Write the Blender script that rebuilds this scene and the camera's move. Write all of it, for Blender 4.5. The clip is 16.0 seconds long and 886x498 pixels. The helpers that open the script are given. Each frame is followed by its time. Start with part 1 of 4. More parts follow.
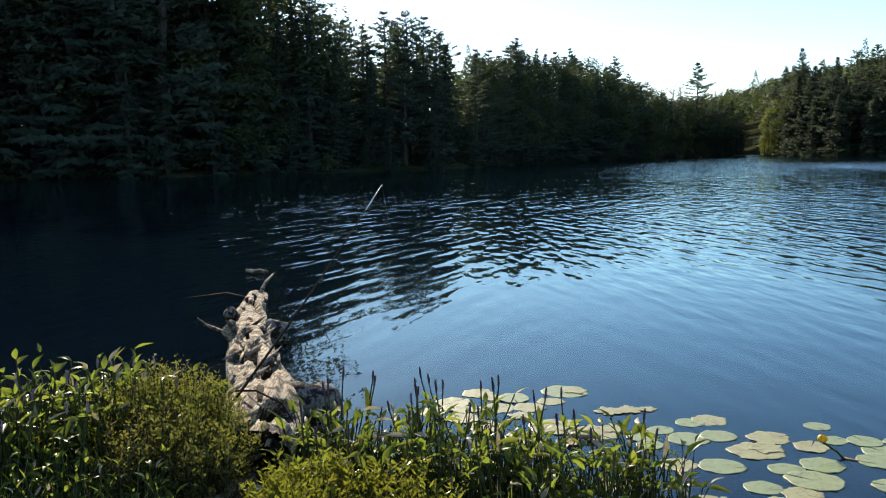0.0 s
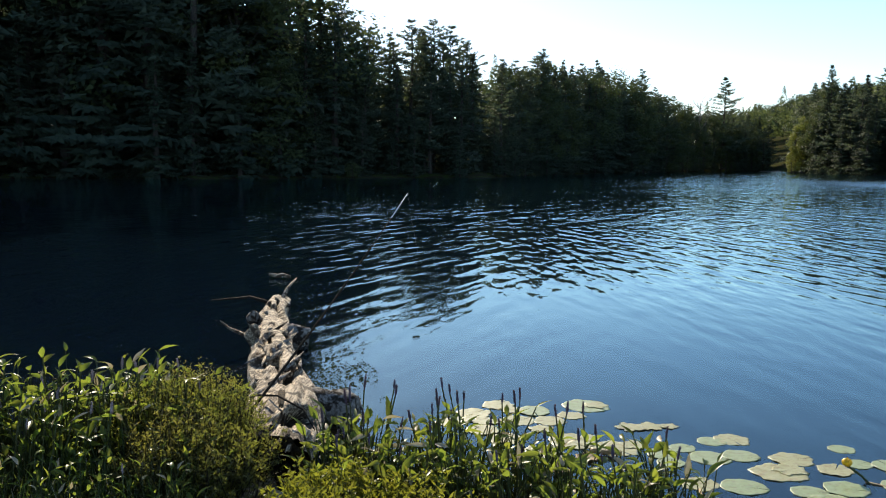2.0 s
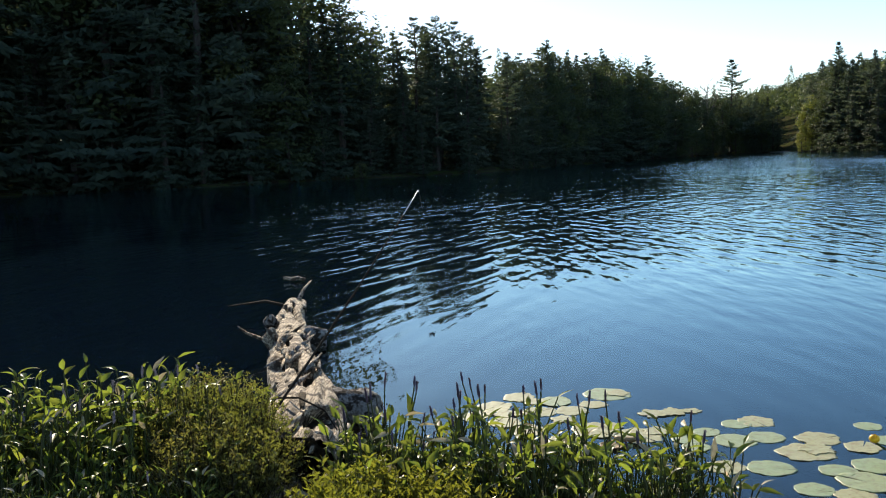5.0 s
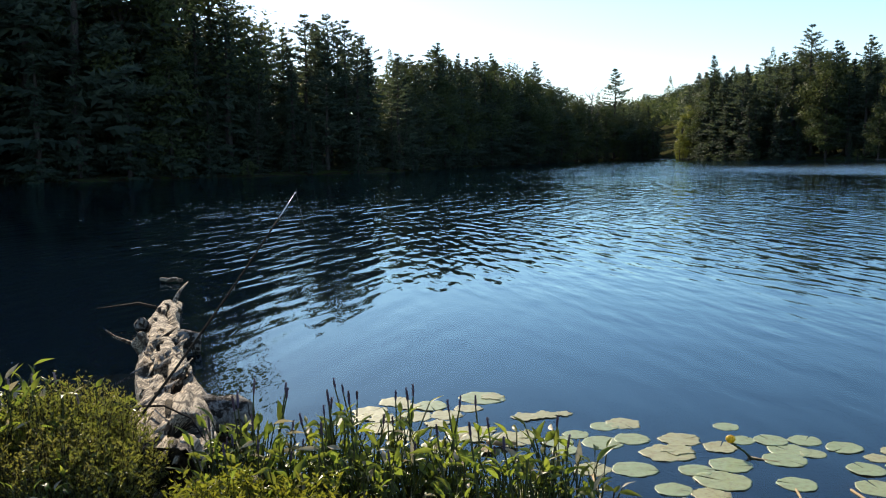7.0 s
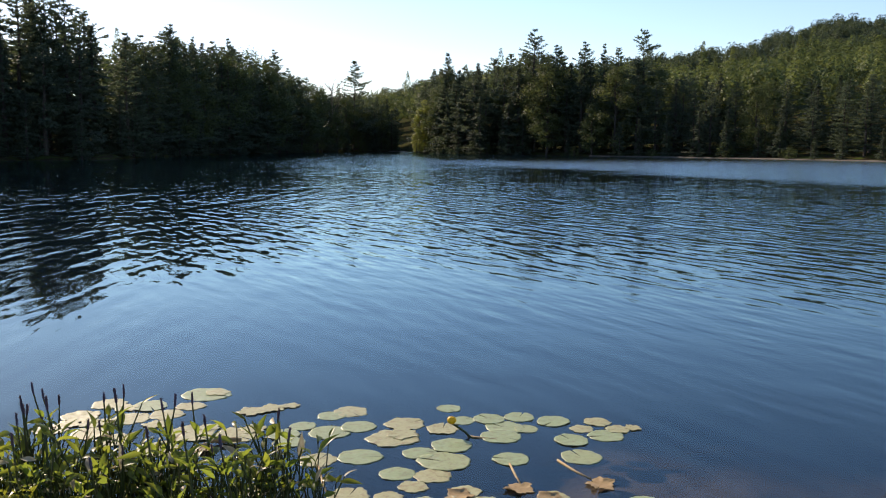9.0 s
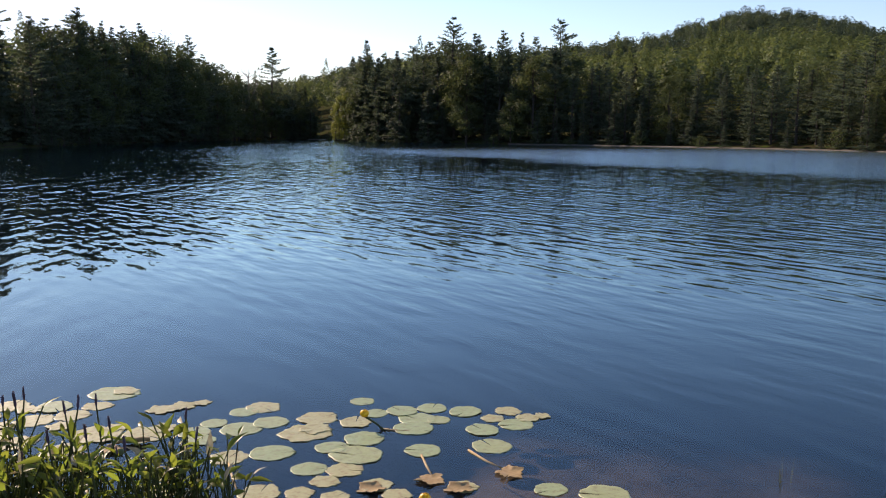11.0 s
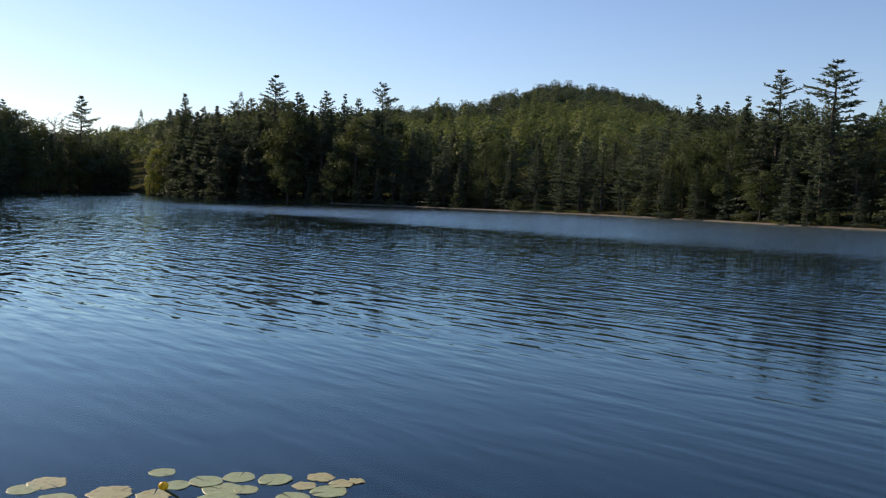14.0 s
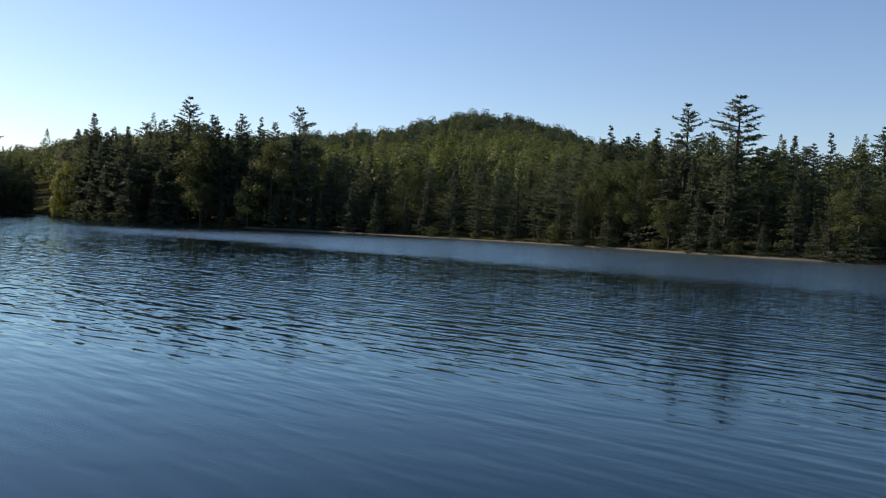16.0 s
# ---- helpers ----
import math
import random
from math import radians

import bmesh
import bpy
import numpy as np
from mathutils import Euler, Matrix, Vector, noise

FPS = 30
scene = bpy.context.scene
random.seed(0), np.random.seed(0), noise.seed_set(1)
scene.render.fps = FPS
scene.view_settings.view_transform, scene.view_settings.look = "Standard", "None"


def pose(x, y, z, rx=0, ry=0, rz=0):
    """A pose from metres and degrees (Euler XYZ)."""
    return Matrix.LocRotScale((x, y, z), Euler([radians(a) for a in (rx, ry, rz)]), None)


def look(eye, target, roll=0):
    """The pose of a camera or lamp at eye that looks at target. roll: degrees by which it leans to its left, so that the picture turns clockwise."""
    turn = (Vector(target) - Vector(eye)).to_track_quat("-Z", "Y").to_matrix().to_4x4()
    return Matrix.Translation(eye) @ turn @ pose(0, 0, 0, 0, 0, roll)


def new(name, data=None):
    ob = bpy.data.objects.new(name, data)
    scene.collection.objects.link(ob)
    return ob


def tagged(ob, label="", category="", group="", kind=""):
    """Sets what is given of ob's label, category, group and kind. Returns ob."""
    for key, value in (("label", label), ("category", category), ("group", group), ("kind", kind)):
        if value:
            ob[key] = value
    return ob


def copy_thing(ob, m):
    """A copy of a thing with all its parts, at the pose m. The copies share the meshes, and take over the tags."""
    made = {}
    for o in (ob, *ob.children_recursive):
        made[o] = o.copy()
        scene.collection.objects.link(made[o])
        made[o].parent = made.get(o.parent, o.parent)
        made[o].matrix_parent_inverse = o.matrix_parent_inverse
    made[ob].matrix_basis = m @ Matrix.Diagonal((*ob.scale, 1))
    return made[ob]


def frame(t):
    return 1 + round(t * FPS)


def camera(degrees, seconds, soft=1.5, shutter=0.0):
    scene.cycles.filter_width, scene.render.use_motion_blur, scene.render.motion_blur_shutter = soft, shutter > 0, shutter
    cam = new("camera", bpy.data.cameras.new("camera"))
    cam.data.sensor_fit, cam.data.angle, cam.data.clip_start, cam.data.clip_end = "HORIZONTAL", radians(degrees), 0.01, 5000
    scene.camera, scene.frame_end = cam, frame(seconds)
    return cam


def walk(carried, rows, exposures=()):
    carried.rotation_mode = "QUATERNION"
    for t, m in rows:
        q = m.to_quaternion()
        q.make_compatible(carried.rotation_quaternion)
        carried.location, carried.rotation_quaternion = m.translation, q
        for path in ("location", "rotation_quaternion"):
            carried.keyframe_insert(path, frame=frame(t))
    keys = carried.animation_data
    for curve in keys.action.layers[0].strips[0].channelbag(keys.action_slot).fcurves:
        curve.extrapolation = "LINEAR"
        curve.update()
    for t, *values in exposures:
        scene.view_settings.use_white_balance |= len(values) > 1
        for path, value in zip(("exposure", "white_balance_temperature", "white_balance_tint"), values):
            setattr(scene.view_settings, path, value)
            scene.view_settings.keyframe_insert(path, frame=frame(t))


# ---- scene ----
cam = camera(53.52, 16.0, 1.15)
PATH = [
    (0, (0.000, 0.000, 1.588), (0.0000, 1.9883, 1.3727), -1.05),
    (0.5, (-0.026, 0.004, 1.606), (-0.0641, 1.9920, 1.3942), 1.13),
    (1, (-0.010, 0.002, 1.613), (-0.0034, 1.9941, 1.4364), 1.04),
    (1.5, (-0.018, -0.001, 1.608), (-0.0386, 1.9912, 1.4316), 0.76),
    (2, (-0.017, -0.001, 1.599), (-0.0661, 1.9892, 1.4029), 0.35),
    (2.5, (-0.007, -0.001, 1.598), (-0.0927, 1.9853, 1.3804), -0.42),
    (3, (-0.011, 0.005, 1.602), (-0.0946, 1.9870, 1.3505), -0.24),
    (3.2, (-0.006, 0.005, 1.602), (-0.0807, 1.9904, 1.3707), -0.33),
    (5.3, (-0.026, 0.014, 1.585), (-0.1076, 2.0016, 1.3822), -2.57),
    (5.5, (-0.020, 0.009, 1.592), (-0.1083, 1.9959, 1.3793), -2.44),
    (6, (-0.015, 0.016, 1.592), (-0.0904, 2.0025, 1.3697), -2.04),
    (6.5, (0.002, 0.021, 1.592), (-0.0227, 2.0076, 1.3649), -1.74),
    (7, (0.055, 0.039, 1.604), (0.2279, 2.0208, 1.3945), -1.08),
    (7.5, (0.112, 0.062, 1.605), (0.5480, 2.0017, 1.3906), -1.32),
    (8, (0.161, 0.107, 1.591), (0.8516, 1.9716, 1.3711), -0.34),
    (8.2, (0.165, 0.113, 1.584), (0.8998, 1.9595, 1.3600), -0.28),
    (10.3, (0.156, 0.042, 1.601), (0.8875, 1.8842, 1.3378), 1.14),
    (10.5, (0.171, 0.043, 1.610), (0.9429, 1.8673, 1.3329), 1.20),
    (11, (0.202, 0.040, 1.621), (1.1014, 1.8071, 1.3603), 0.32),
    (11.5, (0.215, 0.035, 1.611), (1.2052, 1.7649, 1.4406), 0.83),
    (12, (0.245, 0.059, 1.617), (1.3212, 1.7402, 1.4894), 1.15),
    (12.5, (0.231, 0.086, 1.605), (1.2991, 1.7720, 1.4746), 1.82),
    (13, (0.272, 0.095, 1.609), (1.3371, 1.7830, 1.4831), 1.33),
    (13.5, (0.275, 0.107, 1.588), (1.4460, 1.7225, 1.4459), 1.67),
    (14, (0.293, 0.123, 1.601), (1.5374, 1.6842, 1.4826), 1.93),
    (14.5, (0.282, 0.131, 1.592), (1.5489, 1.6755, 1.4941), 2.77),
    (15, (0.295, 0.128, 1.597), (1.5459, 1.6859, 1.4936), 2.52),
    (15.5, (0.304, 0.124, 1.579), (1.5821, 1.6615, 1.5186), 2.76),
    (16, (0.311, 0.133, 1.586), (1.6976, 1.5734, 1.5340), 2.56),
]
walk(cam, [(t, look(eye, target, roll)) for t, eye, target, roll in PATH], [(0, 0.80, 6350, 7), (6.5, 0.78, 6350, 8), (8, 0.66, 6520, 12), (10.5, 0.70, 6780, 22), (11.5, 0.58, 6780, 23), (13, 0.38, 6700, 21), (16, 0.30, 6620, 16)])

# ---- world, sun, exposure ----
SUN_AZ, SUN_EL = -16.0, 26.0
world = bpy.data.worlds.new("sky")
scene.world = world
world.use_nodes = True
wn = world.node_tree
sky = wn.nodes.new("ShaderNodeTexSky")
sky.sky_type = "NISHITA"
sky.sun_disc = False
sky.sun_elevation = radians(SUN_EL)
sky.sun_rotation = radians(SUN_AZ)
sky.air_density, sky.dust_density, sky.ozone_density = 1.0, 0.25, 2.2
bg = wn.nodes["Background"]
bg.inputs["Strength"].default_value = 0.108
air = wn.nodes.new("ShaderNodeMix")
air.data_type, air.blend_type = "RGBA", "MULTIPLY"
air.inputs[0].default_value = 1.0
air.inputs[7].default_value = (0.94, 1.0, 1.09, 1)
wn.links.new(sky.outputs[0], air.inputs[6])
wn.links.new(air.outputs[2], bg.inputs["Color"])
sun_data = bpy.data.lights.new("sun", "SUN")
sun_data.energy, sun_data.angle, sun_data.color = 5.0, radians(0.55), (1.0, 0.86, 0.66)
sun = new("sun", sun_data)
sa, se = radians(SUN_AZ), radians(SUN_EL)
sun.matrix_basis = look((60 * math.sin(sa) * math.cos(se), 60 * math.cos(sa) * math.cos(se), 60 * math.sin(se)), (0, 0, 0))
scene.view_settings.exposure = 0.0


# ---- materials ----
def nodes_of(name):
    m = bpy.data.materials.new(name)
    m.use_nodes = True
    nt = m.node_tree
    nt.nodes.clear()
    out = nt.nodes.new("ShaderNodeOutputMaterial")
    return m, nt, out


def add(nt, kind, **values):
    n = nt.nodes.new(kind)
    for k, v in values.items():
        n.inputs[k.replace("_", " ")].default_value = v
    return n


def mixed(nt, a, b, fac):
    """A colour mix: a and b are colours or sockets, fac a socket or number."""
    n = nt.nodes.new("ShaderNodeMix")
    n.data_type = "RGBA"
    for sock, v in ((n.inputs[0], fac), (n.inputs[6], a), (n.inputs[7], b)):
        if isinstance(v, bpy.types.NodeSocket):
            nt.links.new(v, sock)
        else:
            sock.default_value = v if isinstance(v, (int, float)) else (*v, 1.0)
    return n.outputs[2]


def noise_of(nt, scale, detail=3.0, rough=0.55, coord="Object", stretch=None, turn=0.0):
    tc = nt.nodes.new("ShaderNodeTexCoord")
    mp = nt.nodes.new("ShaderNodeMapping")
    if coord == "World":
        geo = nt.nodes.new("ShaderNodeNewGeometry")
        nt.links.new(geo.outputs["Position"], mp.inputs["Vector"])
    else:
        nt.links.new(tc.outputs[coord], mp.inputs["Vector"])
    if stretch:
        mp.vector_type = "TEXTURE"
        mp.inputs["Scale"].default_value = [1 / k for k in stretch]
    mp.inputs["Rotation"].default_value = (0, 0, turn)
    n = add(nt, "ShaderNodeTexNoise", Scale=scale, Detail=detail, Roughness=rough)
    nt.links.new(mp.outputs[0], n.inputs["Vector"])
    return n.outputs["Fac"]


def ramp(nt, fac, lo, hi):
    n = nt.nodes.new("ShaderNodeMapRange")
    n.interpolation_type = "SMOOTHSTEP"
    n.inputs["From Min"].default_value, n.inputs["From Max"].default_value = lo, hi
    nt.links.new(fac, n.inputs["Value"])
    return n.outputs[0]


def arith(nt, op, a, b):
    n = nt.nodes.new("ShaderNodeMath")
    n.operation = op
    for sock, v in zip(n.inputs, (a, b)):
        if isinstance(v, bpy.types.NodeSocket):
            nt.links.new(v, sock)
        else:
            sock.default_value = v
    return n.outputs[0]


def foliage(name, dark, light, odd, rough=0.6, through_light=0.36, patch=0.12, gloss=0.25, coord="World", glow=0.12, spots=None, leafwise=0.35):
    """Leaves: two greens varied by plant, by leaf and by patches, a rarer third colour, and light that shines through."""
    m, nt, out = nodes_of(name)
    geo = nt.nodes.new("ShaderNodeNewGeometry")
    info = nt.nodes.new("ShaderNodeObjectInfo")
    patches = ramp(nt, noise_of(nt, patch, 2.0, coord=coord), 0.35, 0.65)
    own = arith(nt, "MULTIPLY_ADD", geo.outputs["Random Per Island"], leafwise)
    nt.links.new(arith(nt, "MULTIPLY", ramp(nt, noise_of(nt, patch * 4.5, 3.0, 0.6, coord=coord), 0.3, 0.7), 1.0 - leafwise), own.node.inputs[2])
    each = mixed(nt, dark, light, own)
    c = mixed(nt, each, light, arith(nt, "MULTIPLY", patches, 0.45))
    c = mixed(nt, c, odd, arith(nt, "MULTIPLY", ramp(nt, info.outputs["Random"], 0.45, 1.0), 0.55))
    if spots:
        c = mixed(nt, c, spots, arith(nt, "MULTIPLY", ramp(nt, noise_of(nt, 30.0, 5.0, 0.7, coord=coord), 0.48, 0.64), 0.6))
    p = add(nt, "ShaderNodeBsdfPrincipled", Roughness=rough)
    p.inputs["Specular IOR Level"].default_value = gloss
    nt.links.new(c, p.inputs["Base Color"])
    t = nt.nodes.new("ShaderNodeBsdfTranslucent")
    warm = mixed(nt, c, (0.30, 0.36, 0.03), glow)
    nt.links.new(warm, t.inputs["Color"])
    mx = add(nt, "ShaderNodeMixShader", Fac=through_light)
    nt.links.new(p.outputs[0], mx.inputs[1])
    nt.links.new(t.outputs[0], mx.inputs[2])
    nt.links.new(mx.outputs[0], out.inputs["Surface"])
    return m


def rough_matter(name, dark, light, scale, rough=0.85, bump=0.02, spot=None, stretch=None, wet=0.0, spread=0.2):
    """Bark, wood, soil: two tones at two scales, a third in spots, and relief."""
    m, nt, out = nodes_of(name)
    big = noise_of(nt, scale, 4.0, stretch=stretch)
    fine = noise_of(nt, scale * 6, 5.0, 0.65, stretch=stretch)
    c = mixed(nt, dark, light, ramp(nt, fine, 0.5 - spread, 0.5 + spread))
    c = mixed(nt, c, dark, arith(nt, "MULTIPLY", ramp(nt, big, 0.5, 0.75), 0.6))
    if spot:
        c = mixed(nt, c, spot, ramp(nt, noise_of(nt, scale * 2.2, 5.0, 0.65), 0.49, 0.57))
    p = add(nt, "ShaderNodeBsdfPrincipled", Roughness=rough)
    p.inputs["Specular IOR Level"].default_value = 0.3 + wet
    nt.links.new(c, p.inputs["Base Color"])
    b = add(nt, "ShaderNodeBump", Strength=0.8, Distance=bump)
    nt.links.new(fine, b.inputs["Height"])
    nt.links.new(b.outputs[0], p.inputs["Normal"])
    nt.links.new(p.outputs[0], out.inputs["Surface"])
    return m


def water_material():
    m, nt, out = nodes_of("lake_water")
    geo = nt.nodes.new("ShaderNodeNewGeometry")
    sep = nt.nodes.new("ShaderNodeSeparateXYZ")
    nt.links.new(geo.outputs["Position"], sep.inputs[0])
    ln = nt.nodes.new("ShaderNodeVectorMath")
    ln.operation = "LENGTH"
    nt.links.new(geo.outputs["Position"], ln.inputs[0])
    dist = ln.outputs["Value"]

    def blend(fac, a, b):
        n = nt.nodes.new("ShaderNodeMix")
        nt.links.new(fac, n.inputs[0])
        nt.links.new(a, n.inputs[2])
        nt.links.new(b, n.inputs[3])
        return n.outputs[0]

    # ripples that fan round from the north bank to the east bank, short near the viewer and in longer groups further out
    west = noise_of(nt, 1.0, 1.5, 0.45, "World", (3.4, 0.85, 1.0), radians(-22))
    east = noise_of(nt, 1.0, 1.5, 0.45, "World", (4.2, 1.1, 1.0), radians(5))
    east = arith(nt, "MULTIPLY", east, 0.8)
    short = blend(ramp(nt, sep.outputs["X"], -2.5, 3.5), west, east)
    mid_west = noise_of(nt, 1.0, 2.0, 0.5, "World", (1.5, 0.42, 1.0), radians(-28))
    mid_east = noise_of(nt, 1.0, 2.0, 0.5, "World", (1.6, 0.45, 1.0), radians(8))
    middle = blend(ramp(nt, sep.outputs["X"], 2.0, 16.0), mid_west, mid_east)
    far = noise_of(nt, 1.0, 2.5, 0.55, "World", (0.62, 0.20, 1.0), radians(40))
    chop = noise_of(nt, 1.0, 2.0, 0.5, "World", (6.5, 3.6, 1.0), radians(30))
    lanes = ramp(nt, noise_of(nt, 0.05, 2.0, 0.5, "World", (0.5, 1.0, 1.0), radians(25)), 0.40, 0.60)
    calm = arith(nt, "MULTIPLY_ADD", lanes, 0.35)
    calm.node.inputs[2].default_value = 0.65
    level = arith(nt, "MULTIPLY_ADD", ramp(nt, dist, 4.5, 20.0), 0.86)
    level.node.inputs[2].default_value = 0.14
    lee = ramp(nt, arith(nt, "SUBTRACT", sep.outputs["X"], arith(nt, "MULTIPLY", sep.outputs["Y"], 0.5)), -4.0, 10.0)
    fade = arith(nt, "MULTIPLY_ADD", lee, 0.45)
    fade.node.inputs[2].default_value = 0.2
    short = arith(nt, "MULTIPLY", short, arith(nt, "SUBTRACT", 1.0, arith(nt, "MULTIPLY", ramp(nt, dist, 16.0, 45.0), fade)))
    swell = arith(nt, "MULTIPLY_ADD", lee, -0.95)
    swell.node.inputs[2].default_value = 1.7
    h = arith(nt, "ADD", short, arith(nt, "MULTIPLY", chop, 0.015))
    h = arith(nt, "ADD", h, arith(nt, "MULTIPLY", middle, arith(nt, "MULTIPLY", ramp(nt, dist, 12.0, 30.0), swell)))
    h = arith(nt, "ADD", h, arith(nt, "MULTIPLY", far, arith(nt, "MULTIPLY", ramp(nt, dist, 28.0, 75.0), arith(nt, "MULTIPLY", swell, 1.6))))
    h = arith(nt, "MULTIPLY", arith(nt, "MULTIPLY", h, calm), level)
    b = add(nt, "ShaderNodeBump", Strength=1.0, Distance=WAVE, Filter_Width=1.0)
    nt.links.new(h, b.inputs["Height"])
    g = nt.nodes.new("ShaderNodeBsdfGlossy")
    g.inputs["Color"].default_value = (0.76, 0.95, 1.0, 1)
    # fine wind ruffle over the eastern arm of the lake
    edge = arith(nt, "MULTIPLY_ADD", noise_of(nt, 0.11, 3.0, 0.6, "World"), 12.0)
    nt.links.new(sep.outputs["X"], edge.node.inputs[2])
    patch = arith(nt, "MULTIPLY", ramp(nt, edge, 29.0, 40.0), arith(nt, "SUBTRACT", 1.0, arith(nt, "MULTIPLY", ramp(nt, sep.outputs["Y"], 60.0, 110.0), 0.92)))
    ruffle = arith(nt, "MULTIPLY_ADD", patch, 0.17)
    nt.links.new(arith(nt, "MULTIPLY", ramp(nt, dist, 20.0, 90.0), 0.03), ruffle.node.inputs[2])
    nt.links.new(ruffle, g.inputs["Roughness"])
    nt.links.new(b.outputs[0], g.inputs["Normal"])
    t = nt.nodes.new("ShaderNodeBsdfTransparent")
    t.inputs["Color"].default_value = (0.78, 0.84, 0.84, 1)
    f = add(nt, "ShaderNodeFresnel", IOR=1.30)
    nt.links.new(b.outputs[0], f.inputs["Normal"])
    # light scattered back out of the water
    body = nt.nodes.new("ShaderNodeBsdfDiffuse")
    body.inputs["Color"].default_value = (0.010, 0.024, 0.048, 1)
    clear = add(nt, "ShaderNodeMixShader", Fac=0.22)
    nt.links.new(t.outputs[0], clear.inputs[1])
    nt.links.new(body.outputs[0], clear.inputs[2])
    mx = nt.nodes.new("ShaderNodeMixShader")
    nt.links.new(f.outputs[0], mx.inputs[0])
    nt.links.new(clear.outputs[0], mx.inputs[1])
    nt.links.new(g.outputs[0], mx.inputs[2])
    nt.links.new(mx.outputs[0], out.inputs["Surface"])
    return m


def ground_material():
    """Leaf litter and mossy soil ashore; brown silt in the shallows, mud in the deep blackened for light lost in the
    water.
    """
    m, nt, out = nodes_of("ground_soil")
    n1 = noise_of(nt, 1.3, 5.0, 0.6)
    n2 = noise_of(nt, 22.0, 4.0, 0.6)
    soil = mixed(nt, (0.022, 0.018, 0.012), (0.065, 0.052, 0.03), ramp(nt, n2, 0.3, 0.7))
    moss = mixed(nt, soil, (0.05, 0.065, 0.018), ramp(nt, n1, 0.45, 0.6))
    silt = mixed(nt, (0.065, 0.047, 0.035), (0.12, 0.088, 0.064), ramp(nt, n1, 0.35, 0.65))
    geo = nt.nodes.new("ShaderNodeNewGeometry")
    sep = nt.nodes.new("ShaderNodeSeparateXYZ")
    nt.links.new(geo.outputs["Position"], sep.inputs[0])
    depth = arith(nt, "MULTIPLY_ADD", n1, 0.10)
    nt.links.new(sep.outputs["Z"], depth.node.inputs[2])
    # bed colour falls to black with depth, in place of absorption by the water
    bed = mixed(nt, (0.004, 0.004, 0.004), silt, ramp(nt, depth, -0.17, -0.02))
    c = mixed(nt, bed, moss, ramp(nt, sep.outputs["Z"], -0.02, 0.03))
    p = add(nt, "ShaderNodeBsdfPrincipled", Roughness=0.9)
    p.inputs["Specular IOR Level"].default_value = 0.0
    nt.links.new(c, p.inputs["Base Color"])
    b = add(nt, "ShaderNodeBump", Strength=0.7, Distance=0.03)
    nt.links.new(n2, b.inputs["Height"])
    nt.links.new(b.outputs[0], p.inputs["Normal"])
    nt.links.new(p.outputs[0], out.inputs["Surface"])
    return m


WAVE = 0.078
M_WATER = water_material()
M_GROUND = ground_material()
M_PINE = foliage("pine_needles", (0.042, 0.063, 0.047), (0.086, 0.112, 0.074), (0.074, 0.092, 0.064), through_light=0.40, patch=0.2, gloss=0.08)
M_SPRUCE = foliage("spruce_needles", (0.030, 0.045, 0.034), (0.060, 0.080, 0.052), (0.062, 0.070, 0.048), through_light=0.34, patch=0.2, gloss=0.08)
M_BROAD = foliage("broad_leaves", (0.040, 0.058, 0.028), (0.084, 0.106, 0.044), (0.10, 0.110, 0.042), through_light=0.38, patch=0.2, leafwise=0.2, gloss=0.08)
M_BRIGHT = foliage("yellow_green_leaves", (0.14, 0.16, 0.03), (0.26, 0.27, 0.05), (0.22, 0.22, 0.05), through_light=0.35)
M_HILL = foliage("hill_leaves", (0.050, 0.075, 0.040), (0.145, 0.170, 0.056), (0.11, 0.13, 0.045), patch=0.045, leafwise=0.15, gloss=0.08)
# the far hilltop's darker, bluer tone is put into this leaf colour
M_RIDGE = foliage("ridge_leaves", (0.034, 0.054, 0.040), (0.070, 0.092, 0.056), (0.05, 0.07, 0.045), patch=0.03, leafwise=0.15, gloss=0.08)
M_BARK = rough_matter("bark", (0.03, 0.024, 0.02), (0.085, 0.068, 0.054), 3.0, stretch=(1, 1, 0.15))
M_LOG = rough_matter("weathered_wood", (0.13, 0.085, 0.05), (0.70, 0.55, 0.37), 4.0, 0.85, 0.03, (0.085, 0.056, 0.034), (3.2, 0.3, 3.2), spread=0.13)
# rotten wood; its dark tone also paints the shade inside the log's hollows
M_ROT_SHADE = rough_matter("rot_and_shade_wood", (0.012, 0.009, 0.006), (0.07, 0.05, 0.03), 7.0, 0.95, 0.03, wet=-0.2)
M_STUB = rough_matter("grey_dead_wood", (0.12, 0.10, 0.08), (0.36, 0.32, 0.27), 7.0, 0.95, 0.02, (0.035, 0.027, 0.02), wet=-0.2)
M_TWIG = rough_matter("twig_bark", (0.014, 0.011, 0.008), (0.045, 0.034, 0.024), 14.0, 0.9, 0.002, wet=-0.25)
M_ROD = rough_matter("pale_rod_parts", (0.45, 0.44, 0.40), (0.62, 0.60, 0.55), 20.0, 0.3, 0.0003, wet=0.2)
M_LEDGE = rough_matter("shore_grass_and_sand", (0.06, 0.052, 0.04), (0.15, 0.128, 0.10), 0.8, 0.9, 0.03)
M_WEED = foliage("pickerelweed_leaf", (0.040, 0.068, 0.014), (0.185, 0.235, 0.036), (0.23, 0.21, 0.03), 0.36, 0.62, 3.0, 0.34, glow=0.30, leafwise=0.6)
M_STALK = foliage("green_stalk", (0.030, 0.042, 0.012), (0.065, 0.080, 0.022), (0.08, 0.065, 0.03), 0.5, 0.1, 3.0, 0.3, glow=0.35)
M_SHRUB = foliage("shrub_leaf", (0.060, 0.062, 0.018), (0.180, 0.162, 0.036), (0.19, 0.115, 0.04), 0.28, 0.55, 2.5, 0.55, glow=0.3)
